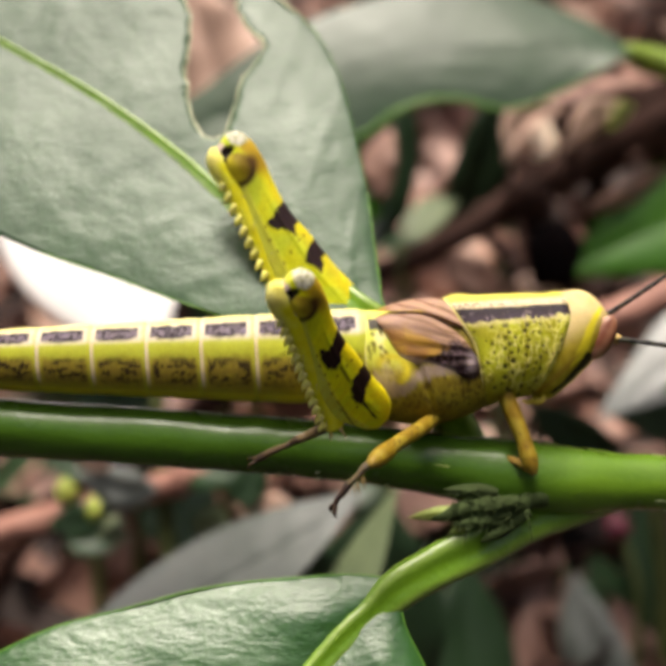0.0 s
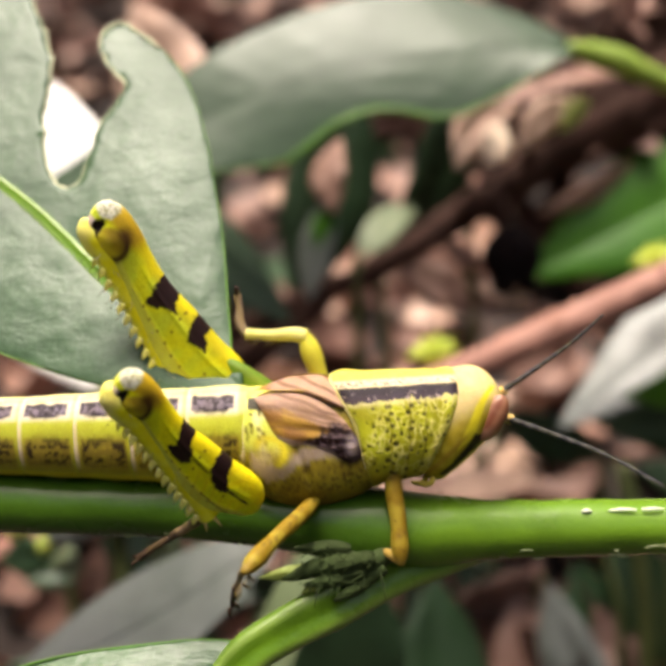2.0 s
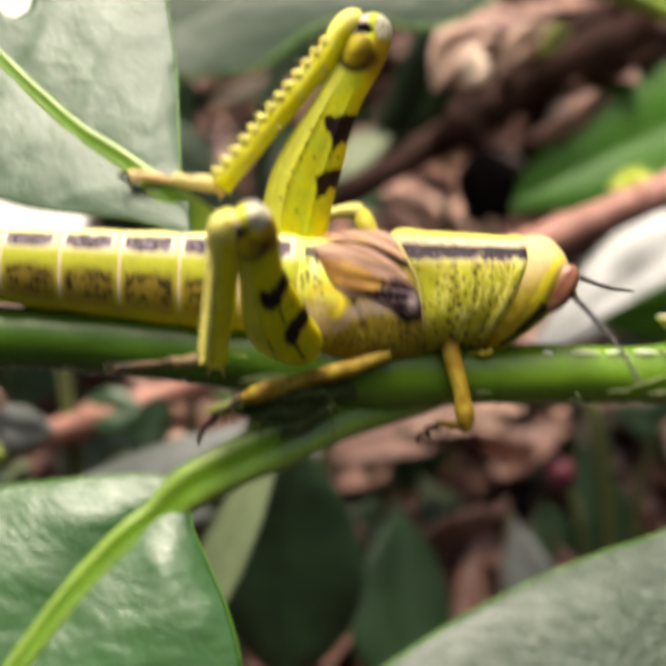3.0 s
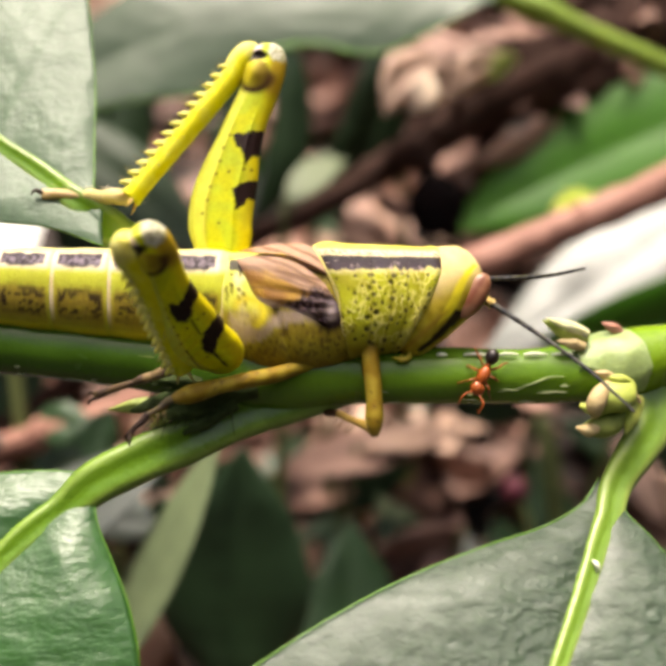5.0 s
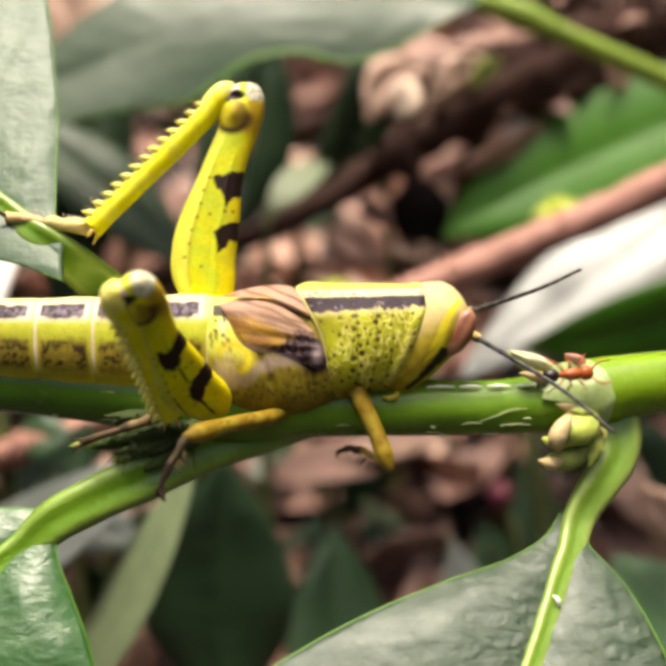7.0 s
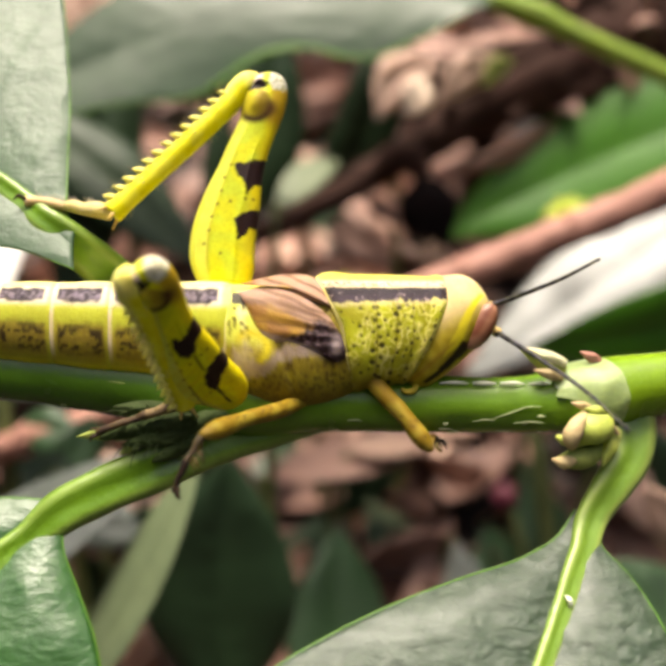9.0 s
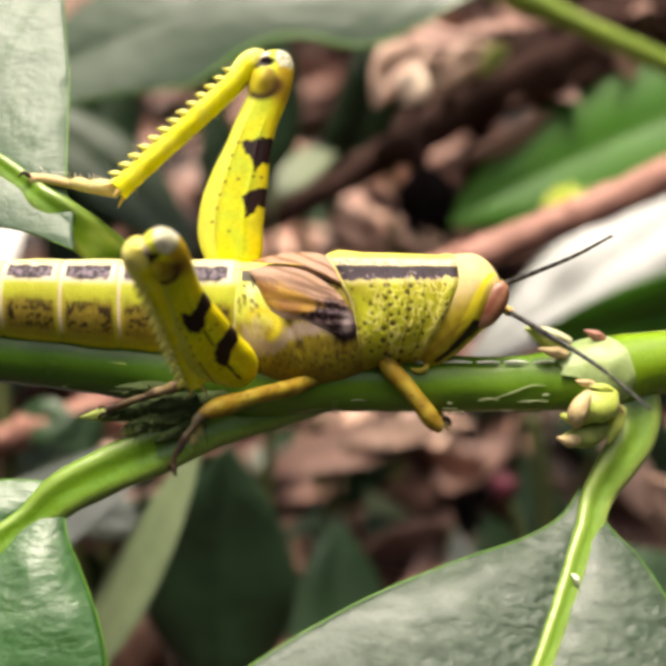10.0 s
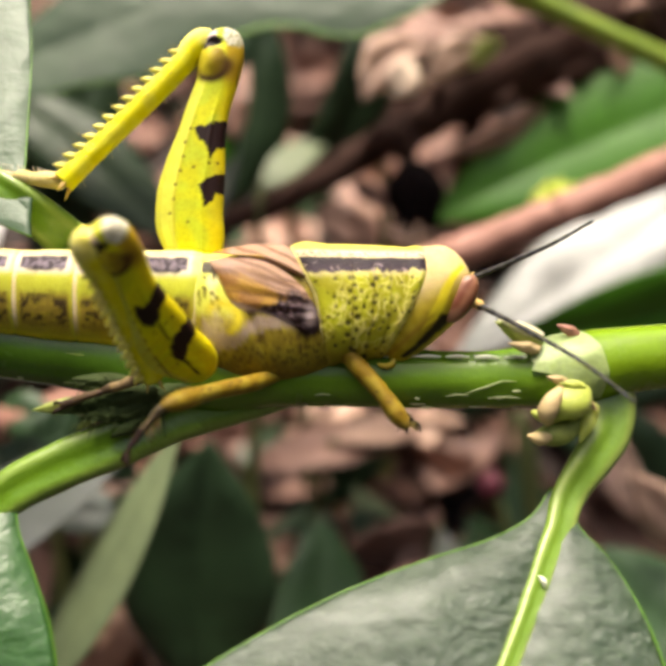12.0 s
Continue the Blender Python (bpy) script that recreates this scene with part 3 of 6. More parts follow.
    for p, q, w, m, k in (((-6.2, -2.9, -4.2), (-10.0, -3.1, -3.9), 0.55, STUB, 0.25), ((-5.2, -3.3, -5.6), (-9.4, -3.5, -6.3), 0.6, STUB, 0.3), ((-4.6, -3.4, -4.6), (-8.2, -3.7, -5.2), 0.55, STUB, 0.3),
                          ((-8.9, -3.2, -5.4), (-12.3, -3.0, -5.85), 0.5, BUD_OLD, 0.2), ((-8.2, -3.2, -6.1), (-9.6, -3.0, -7.0), 0.35, BUD_OLD, 0.2), ((-7.4, -2.0, -2.8), (-11.0, -2.1, -2.3), 0.22, BUD_OLD, 0.12)):
        bract(p, q, w, m, k)
    rng = random.Random(14)
    fibres = Build()
    for k in range(60):
        x, z = rng.uniform(-9.5, -4.2), rng.uniform(-6.8, -3.8)
        a, h = rng.uniform(1.6, 4.9), rng.uniform(0.5, 1.3)
        fibres.tube([(x, -3.4, z), (x + h * 0.6 * math.cos(a), -3.9, z + h * 0.6 * math.sin(a)), (x + h * math.cos(a), -3.8, z + h * math.sin(a) - 0.1)], [0.05, 0.035, 0.015], n=4, steps=5)
    part("frayed_fibre", fibres, STUB, shoot, "frayed dark fibres of a withered stub")


make_buds()


# a pale flake stuck on the midrib of the low leaf
part("scar_and_glint", Build().tube([(18.2, -5.75, -15.1), (18.42, -5.95, -15.3), (18.5, -5.95, -15.65), (18.35, -5.75, -15.9)], [0.04, 0.16, 0.11, 0.03], n=8, steps=12, up=(0, 1, 0), lump=0.6, seed=5), GLINT_AND_FLAKE, shoot)


# ---- behind: twigs, a berry, hanging leaves ----
def ground_at(x, y):
    """Depth below (x, y, 0) along z down to the soil, in the leaned space."""
    c, s = math.cos(radians(-LEAN)), math.sin(radians(-LEAN))
    return -(100 - y * s) / c


def back_leaf(owner, name, mid, left, right, mat, r0=0.9, label="", **kw):
    leaf = part(name, blade(mid, left, right, thick=0.4, **kw), mat, owner, label)
    part("midrib", rib(mid, r0 * 0.35, 0.12, sink=0.02), mat, leaf)
    return leaf


def simple_leaf(owner, name, base, tip, width, mat, y0, y1, bend=0.0, label="", lean=0.0, **kw):
    """A pointed oval leaf from base to tip, both (x, z)."""
    bx, bz = base
    tx, tz = tip
    nx, nz = -(tz - bz), tx - bx
    k = math.hypot(nx, nz)
    nx, nz = nx / k, nz / k
    mid, left, right = [], [], []
    for s, w in ((0, 0.04), (0.12, 0.5), (0.3, 0.9), (0.5, 1.0), (0.72, 0.75), (0.9, 0.3), (1, 0.01)):
        cx, cz = bx + (tx - bx) * s + nx * bend * math.sin(math.pi * s), bz + (tz - bz) * s + nz * bend * math.sin(math.pi * s)
        y = y0 + (y1 - y0) * s
        mid.append((cx, y, cz))
        left.append((cx + nx * w * width, y + lean * w, cz + nz * w * width))
        right.append((cx - nx * w * width, y - lean * w, cz - nz * w * width))
    return back_leaf(owner, name, mid, left, right, mat, label=label, ns=36, nw=12, **kw)


def make_back_branch():
    """The leafy green twig at the top, with its long drooping leaf."""
    t = thing("leafy_twig", "green twig with a large drooping glossy leaf", "twig")
    part("stem", Build().tube([(27, 73, 50.2), (30.5, 75, 50.0), (35.2, 75, 48.6), (38.5, 75, 46.9), (43, 75, 44.9), (48.5, 75, 42.4), (56, 76, 39.4), (80, 85, 28), (110, 105, 0), (125, 125, -34)],
                              [1.0, 1.7, 2.1, 1.7, 1.5, 1.5, 1.6, 1.7, 1.9, 2.0], n=14, steps=60, lump=0.06), TWIG, t)
    lower = xz([(27.3, 47.9, 69), (24.0, 46.6, 68), (21.4, 45.2, 68), (18.3, 43.4, 68), (15.0, 41.8, 68), (10.6, 40.1, 68), (7.0, 39.9, 68), (1.8, 41.1, 68), (-2.2, 41.0, 68), (-6.4, 39.7, 68), (-11.2, 36.4, 68), (-14.6, 34.3, 68),
                (-18.4, 33.7, 68), (-26.8, 32.8, 68), (-33.4, 31.0, 68), (-46, 28, 70), (-58, 30, 74)])
    drooping = back_leaf(t, "leaf",
              xz([(27, 50.5, 72), (16, 50.2, 70.5), (0, 49.0, 70), (-16, 45.5, 70), (-32, 39, 71), (-58, 30, 74)]), lower,
              xz([(27.5, 51.5, 73), (21, 56, 75), (8, 60.5, 76), (-8.3, 58.6, 75), (-18.5, 55.0, 74), (-25, 51.6, 73), (-30.8, 47.6, 73), (-35.6, 43.6, 73), (-46, 36.8, 73.5), (-58, 30, 74)]),
              LEAF_BACK, r0=0.5, keel=0.3, ripple=0.2, seed=5.0, ns=80, nw=24, label="long glossy grey-green leaf with a wavy edge")
    part("margin", Build().tube([(x, y - 0.2, z - 0.2) for x, y, z in lower[1:-2]], [0.1, 0.15, 0.2, 0.25, 0.3, 0.35, 0.4, 0.45, 0.45, 0.4, 0.25, 0.15, 0.12, 0.1], n=10, steps=70, up=(0, 1, 0)), RIM, drooping, "rolled bright green leaf edge")
    simple_leaf(t, "young_leaf", (84, 44), (23, 17), 11.5, LEAF_BRIGHT, 90, 94, bend=-1.5, lean=-3, seed=2.0, keel=0.8, label="bright green leaf")


def make_dead_branch():
    t = thing("dead_branch", "dark brown dead branch with hanging shrivelled leaves", "branch")
    part("bough", Build().tube([(-34, 90, 6), (-13, 92, 15.3), (-2.6, 92, 19.4), (5.8, 92, 23.9), (16, 92, 30.2), (26.5, 93, 37.4), (39, 95, 44.0), (47, 97, 48.9), (64, 104, 59), (90, 115, 70), (140, 150, 30), (150, 170, -2)],
                               [1.8, 2.0, 2.1, 2.4, 3.0, 4.2, 6.0, 7.0, 8.0, 8.0, 7.0, 6.5], n=14, steps=110, lump=0.4), BARK, t)
    part("side_twig", Build().tube([(22, 93, 34), (30, 91, 43), (42, 92, 50), (60, 96, 54)], [1.8, 1.8, 2.0, 2.2], n=10, steps=36, lump=0.4, seed=3), BARK, t)
    part("side_twig", Build().tube([(30, 95, 39), (42, 95, 41), (56, 97, 47), (72, 102, 58)], [2.4, 3.2, 4.0, 4.0], n=10, steps=36, lump=0.4, seed=5), BARK, t)
    part("side_twig", Build().tube([(-10, 92, 16), (-22, 92, 6), (-40, 92, -8), (-70, 95, -30), (-80, 99, -52)], [2.2, 2.2, 2.2, 2.4, 2.6], n=10, steps=40, lump=0.3, seed=7), BARK, t)
    part("fruit_stalk", Build().tube([(15.5, 92, 29.5), (18, 89, 27.5), (19.6, 85, 24.5)], [1.0, 0.9, 0.8], n=8, steps=14), BARK, t)
    # a dry fruit, its husk split into ragged lobes at the foot
    b = Build().ball((20.2, 84.5, 20.5), (4.7, 4.6, 4.9), n=32, m=22)
    b.v = [tuple(Vector((20.2, 84.5, 20.5)) + (Vector(p) - Vector((20.2, 84.5, 20.5))) * (1 + 0.12 * noise.noise(Vector(p) * 0.45) + 0.03 * math.sin(9 * math.atan2(p[1] - 84.5, p[0] - 20.2)))) for p in b.v]
    fruit = part("fruit", b, BERRY, t, "round blackish brown dried fruit")
    for k in range(7):
        a = k * 0.9
        x, y = 20.2 + 2.2 * math.cos(a), 84.5 + 2.2 * math.sin(a)
        part("husk", Build().tube([(x, y, 18.2), (x + 0.9 * math.cos(a), y + 0.9 * math.sin(a), 16.2), (x + 0.2 * math.cos(a), y, 14.6 - 0.5 * (k % 3))], [1.3, 1.0, 0.15], n=8, steps=10, lump=0.4, seed=k), BERRY, fruit)
    part("fruit_cap", Build().tube([(12.5, 88, 27.6), (15.5, 87, 29.8), (18.2, 87, 29.0), (19.4, 86, 26.4)], [1.2, 2.4, 2.5, 1.3], n=14, steps=20, lump=0.5, seed=2), BARK, t)

    def shrivelled(a, c, w, m, y0, y1, bend=1.2, k=0, label=""):
        simple_leaf(t, "shrivelled_leaf", a, c, w, m, y0, y1, bend=bend, lean=1.5, keel=1.6, ripple=0.9, seed=k * 1.7, r0=0.3, label=label)
    # the bleached ones that catch the light
    shrivelled((23.4, 46.6), (11.5, 34.2), 3.8, DRY_PALE, 92, 82, -2.6, 1, "bleached pinkish curled dead leaf")
    shrivelled((19.8, 42.5), (15.6, 34.6), 2.5, DRY_CREAM, 87, 80, 0.8, 2, "cream curled dead leaf")
    shrivelled((33.5, 46.5), (21.0, 36.6), 2.5, DRY_PALE, 90, 82, -1.6, 3, "bleached pinkish curled dead leaf")
    shrivelled((34.0, 45.5), (28.5, 40.0), 1.6, BUD_OLD, 87, 83, -0.6, 4)
    shrivelled((43.5, 37.0), (25.5, 27.8), 1.8, DRY, 94, 91, 1.2, 5, "pinkish dead leaf along the branch")
    shrivelled((40.0, 33.5), (33.5, 31.0), 1.8, DRY_PALE, 94, 95, 0.5, 6)
    shrivelled((10.5, 24.5), (17.2, 19.5), 2.4, DRY, 96, 97, 0.6, 7)
    shrivelled((4.0, 20.5), (16.0, 12.0), 4.0, DRY_MID, 100, 102, 1.0, 8)
    shrivelled((17.0, 16.5), (27.0, 13.5), 2.6, DRY_PALE, 100, 102, 0.5, 9)
    shrivelled((42.0, 50.5), (56.0, 47.5), 3.0, DRY_MID, 92, 94, 0.5, 10)
    shrivelled((33.0, 54.5), (46.0, 51.5), 3.0, DRY, 93, 95, -0.8, 11)
    shrivelled((24.0, 48.0), (41.0, 51.0), 1.4, DRY, 90, 92, 0.8, 12)
    # long leaf, pink at its tip, green and then grey towards the foot
    shrivelled((-8.0, 28.5), (-6.4, 41.4), 2.9, DRY, 84, 88, 1.6, 13, "pinkish withered end of a long leaf")
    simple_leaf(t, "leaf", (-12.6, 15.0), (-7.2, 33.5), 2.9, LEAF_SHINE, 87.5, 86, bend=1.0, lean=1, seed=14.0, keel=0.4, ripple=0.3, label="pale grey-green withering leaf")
    simple_leaf(t, "leaf", (-11.0, 23.5), (-8.0, 30.5), 1.9, LEAF_BRIGHT, 86.6, 85.8, bend=0.3, lean=0.5, seed=4.0, keel=0.4, ripple=0.3, label="green part of a withering leaf")
    rng = random.Random(21)
    for k in range(120):
        s = rng.random()
        x = 20 + 54 * s
        z = 36 + 22 * s + rng.uniform(-7, 13)
        a = rng.uniform(0, 6.3)
        ln = rng.uniform(6, 12)
        simple_leaf(t, "shrivelled_leaf", (x, z), (x + ln * math.cos(a), z + ln * math.sin(a)), rng.uniform(1.6, 3.2), rng.choice((BARK, BARK, BARK, BARK, BARK, DRY_MID, DRY_MID, DRY)),
                    96 + rng.uniform(-4, 6), 97 + rng.uniform(-8, 8), bend=1.0, lean=rng.uniform(-2.5, 2.5), keel=1.4, ripple=0.9, seed=k * 0.9, r0=0.3)


def make_red_twig():
    t = thing("red_twig", "smooth reddish brown twig crossing behind the stem", "twig")
    part("bark", Build().tube([(-170, 85, -66), (-100, 72, -36), (-60, 65, -21.1), (-45, 65, -16.7), (-30, 65, -11.75), (-15, 65, -6.15), (0, 65, -0.25), (15, 65, 5.9), (30, 65, 12.1), (45, 65, 18.3), (70, 66, 30), (110, 70, 47)],
                              [2.8, 2.4, 2.2, 2.0, 1.9, 1.95, 2.1, 2.3, 2.4, 2.5, 2.6, 2.6], n=18, steps=190, lump=0.22), PINK_BARK, t)
    for x, z in ((-4.5, -1.8), (22.5, 9.2), (37.5, 15.4), (49.0, 20.4), (-37.5, -14.2)):
        part("knot", Build().ball((x, 64.4, z), (1.5, 2.3, 2.55), n=14, m=10), PINK_BARK, t)
    for x, z in ((-53.5, -16.2), (-49.5, -18.6)):
        part("bud", Build().tube([(x, 64, z - 1.2), (x + 0.4, 62.6, z + 0.6), (x + 0.2, 62.4, z + 2.6)], [1.0, 1.5, 0.3], n=10, steps=12, lump=0.4, seed=x), BUD, t, "small yellow-green bud")
    # tufts of tiny shoots beside the bark
    for cx, cy, cz in ((39.0, 72.5, 19.0), (5.6, 66.5, 6.8)):
        for k, (dx, dz) in enumerate(((-3.0, 1.6), (-1.4, 3.0), (0.8, 3.4), (2.8, 2.6), (-3.8, 0.2), (2.2, 0.9), (3.6, 1.0))):
            part("sprout", Build().tube([(cx, cy, cz - 2.4), (cx + dx * 0.5, cy - 0.5, cz - 0.9 + dz * 0.4), (cx + dx, cy - 0.8, cz - 1.2 + dz)], [0.5, 0.85, 0.15], n=8, steps=12, lump=0.3, seed=k), SPROUT, t, "tiny yellow-green sprout")


def make_shrub():
    """Low leafy plant behind, its leaves at several depths."""
    t = thing("low_shrub", "low dark shrub with glossy grey-green leaves", "shrub")
    def stalk(a, c):
        z = ground_at(c[0], c[1]) + 2
        part("stalk", Build().tube([a, ((a[0] + c[0]) / 2, (a[1] + c[1]) / 2, (a[2] * 1.2 + z * 0.8) / 2), (c[0], c[1], z)], [0.7, 1.0, 1.4], n=8, steps=20), DULL, t)
    # its sky sheen comes mostly from the pale grey base colour
    simple_leaf(t, "leaf", (74, 27), (24, -6), 7.2, LEAF_SHEEN_GREY, 78, 73, bend=-1.0, lean=-5, seed=1.0, keel=0.25, ripple=0.1, label="glossy leaf with a pale sky sheen painted in")
    stalk((74, 78, 27), (80, 84))
    simple_leaf(t, "leaf", (70, 9), (33, -1.2), 6.2, LEAF_BRIGHT, 68, 70, bend=2.4, lean=3, seed=2.0, label="dark green leaf")
    stalk((70, 68, 9), (76, 76))
    simple_leaf(t, "leaf", (-11, -52), (-9, -15.5), 11.0, LEAF_DARK, 68, 61, bend=1.0, lean=2, seed=3.0, label="leaf with its shade put into a dark green")
    stalk((-11, 68, -52), (-10, 74))
    # grey base colour in place of sky glints on this leaf
    simple_leaf(t, "leaf", (-46, -29), (-13.0, -11.6), 4.6, LEAF_SHEEN_GREY, 38, 41, bend=-1.2, lean=4.5, seed=4.0, keel=0.25, ripple=0.1, label="glossy leaf with grey glints painted in")
    simple_leaf(t, "leaf", (-26, -42), (-9.2, -10.6), 2.9, LEAF_PALE, 36, 39, bend=-0.8, lean=2.5, seed=5.5, keel=0.5, ripple=0.2, label="pale green underside of a turned leaf")
    stalk((-44, 38, -31), (-46, 45))
    rng = random.Random(77)
    for k in range(16):
        x, z, y = rng.uniform(-56, -18), rng.uniform(-27, -9), rng.uniform(54, 74)
        a, ln = rng.uniform(-0.6, 3.6), rng.uniform(5, 11)
        simple_leaf(t, "leaf", (x, z), (x + ln * math.cos(a), z + ln * math.sin(a) * 0.7), ln * 0.28, (LEAF_BACK, LEAF_PALE, LEAF_DARK, DRY_PALE, LEAF_SHINE, LEAF_DARK)[k % 6], y, y + rng.uniform(-4, 4),
                    bend=0.8, lean=rng.uniform(-1.5, 1.5), keel=0.8, ripple=0.4, seed=40.0 + k, label="small dull leaf low in the shrub")
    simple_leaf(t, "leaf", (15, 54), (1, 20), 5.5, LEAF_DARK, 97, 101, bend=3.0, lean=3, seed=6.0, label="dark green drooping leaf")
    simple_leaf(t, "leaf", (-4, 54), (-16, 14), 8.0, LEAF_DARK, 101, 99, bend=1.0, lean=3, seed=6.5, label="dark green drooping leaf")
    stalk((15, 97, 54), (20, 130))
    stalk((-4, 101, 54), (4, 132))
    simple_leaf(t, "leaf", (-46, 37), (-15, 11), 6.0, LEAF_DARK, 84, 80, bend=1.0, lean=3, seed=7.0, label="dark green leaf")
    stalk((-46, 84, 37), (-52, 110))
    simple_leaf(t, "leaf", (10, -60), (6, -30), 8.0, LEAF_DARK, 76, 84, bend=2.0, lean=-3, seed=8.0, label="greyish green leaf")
    stalk((10, 76, -60), (8, 80))
    simple_leaf(t, "leaf", (-60, -46), (-34, -32), 6.5, LEAF_BACK, 54, 60, bend=2.0, lean=-4, seed=9.0, label="glossy grey-green leaf")
    stalk((-60, 54, -46), (-62, 60))
    simple_leaf(t, "leaf", (60, -44), (44, -30), 7.0, LEAF_BACK, 58, 64, bend=2.0, lean=-3, seed=9.5, label="dull green leaf")
    stalk((60, 58, -44), (62, 64))
    for k, (bx, bz, tx, tz, w, y0, y1, m) in enumerate(((34, -58, 26, -34, 5, 84, 92, LEAF_SHEEN_GREY), (50, -52, 40, -22, 6, 96, 102, LEAF_DARK), (24, -46, 12, -30, 5, 104, 110, LEAF_PALE),
                                                        (66, -30, 52, -12, 7, 92, 96, LEAF_DARK), (8, -34, 20, -20, 4.5, 112, 112, LEAF_DARK), (-36, -30, -44, -12, 6, 84, 88, LEAF_DARK),
                                                        (-58, -16, -44, 2, 8, 94, 92, LEAF_BACK), (64, -50, 76, -30, 8, 80, 84, LEAF_DARK))):
        simple_leaf(t, "leaf", (bx, bz), (tx, tz), w, m, y0, y1, bend=1.5, lean=2 - k % 3 * 2.5, seed=11.0 + k, label="dull dark green leaf")
        stalk((bx, y0, bz), (bx + 2, y0 + 6))
    # more leaves, added as a darker backing low down and behind the twig
    for k, (bx, bz, tx, tz, w, y0, y1, m) in enumerate(((2, -62, 14, -33, 8, 98, 104, LEAF_DARK), (22, -64, 26, -32, 6, 92, 100, DRY_MID), (44, -60, 33, -33, 7.5, 98, 104, LEAF_BACK), (-4, -56, 4, -33, 6, 102, 108, LEAF_BACK),
                                                        (74, -8, 36, -8, 6, 100, 106, LEAF_DARK), (78, 6, 40, 4, 6, 104, 108, LEAF_DARK), (40, -16, 22, -6, 4.5, 108, 112, LEAF_DARK), (70, -22, 44, -16, 5, 96, 102, LEAF_BACK))):
        simple_leaf(t, "leaf", (bx, bz), (tx, tz), w, m, y0, y1, bend=1.5, lean=2 - k % 3 * 2.5, seed=61.0 + k, label="dull dark green leaf")
        stalk((bx, y0, bz), (bx + 2, y0 + 6))
    simple_leaf(t, "leaf", (-29, 47), (-37.5, 3), 7.0, LEAF_DARK, 88, 84, bend=-1.0, lean=2, seed=13.0, label="dark green drooping leaf")
    stalk((-29, 88, 47), (-30, 112))
    simple_leaf(t, "leaf", (-4.5, 22), (7.0, 32), 2.8, LEAF_PALE, 90, 99, bend=0.8, lean=1, seed=14.0, keel=0.3, ripple=0.2, label="small pale grey-green leaf")
    stalk((-4.5, 90, 22), (-6, 100))
    simple_leaf(t, "withered_leaf", (60, -29), (45.5, -19), 3.6, DRY_PALE, 62, 58, bend=1.5, lean=1.5, keel=1.2, ripple=0.6, seed=3.3, label="bleached cream withered leaf")
    stalk((60, 62, -29), (62, 66))
    part("green_stalk", Build().tube([(38.2, 90, -14), (39.4, 90, -20), (40.6, 90, -29), (42, 92, ground_at(42, 92) + 1)], [1.0, 1.6, 1.5, 1.5], n=10, steps=24), DULL, t)
    part("red_fruit", Build().ball((34.8, 95, -27.0), (2.3, 2.2, 2.4)), RED, t, "small dark red berry")
    part("stalk", Build().tube([(34.8, 95, -27), (37, 94, -33), (38, 95, ground_at(38, 95) + 1)], [0.6, 0.7, 0.8], n=8, steps=16), DULL, t)


def make_white_leaf():
    """A large white blade leaning behind the shoot, standing in for a white patch there, and tan leaves low down in the
    open.
    """
    t = thing("white_leaf", "large white blade standing in for a white patch", "dead leaf")
    simple_leaf(t, "blade", (-42, 2.5), (-72, 64), 17.0, WHITE_BLADE, 66, 106, bend=1.5, lean=4, seed=3.0, keel=0.8, ripple=0.4)
    part("stalk", Build().tube([(-42, 66, 2.5), (-40, 67, -20), (-38, 69, ground_at(-38, 69) + 1)], [0.9, 1.2, 1.5], n=8, steps=20), DULL, t)
    # the narrow tan strip paints a highlight over the brown leaf
    for k, (a, c, w, m, y0, y1, label) in enumerate((((-7, -24), (25, -19), 3.2, DRY, 97, 101, "narrow brown dead leaf caught low in the shrub"),
                                                    ((8, -19.5), (26, -18.0), 1.9, DRY_PALE, 97, 98, "narrow tan strip standing for a highlight on dead leaves"),
                                                    ((26, -34), (8, -42), 5.5, DRY_MID, 96, 100, "dull brown dead leaf caught low in the shrub"),
                                                    ((-30, 38), (-42, 68), 9.0, DRY_PALE, 90, 96, "pinkish dead leaf standing in the shrub"),
                                                    ((50, -18), (66, -34), 6.0, DRY_PALE, 90, 96, "tan dead leaf caught low in the shrub"))):
        t = thing("dead_leaf", label, "dead leaf")
        simple_leaf(t, "blade", a, c, w, m, y0, y1, bend=1.0, lean=5, seed=20.0 + k, keel=1.0, ripple=0.7)
        part("stalk", Build().tube([(a[0], y0, a[1]), (a[0] - 2, y0 + 3, a[1] - 8), (a[0] - 3, y0 + 6, ground_at(a[0] - 3, y0 + 6) + 1)], [0.5, 0.7, 0.9], n=8, steps=14), DULL, t)


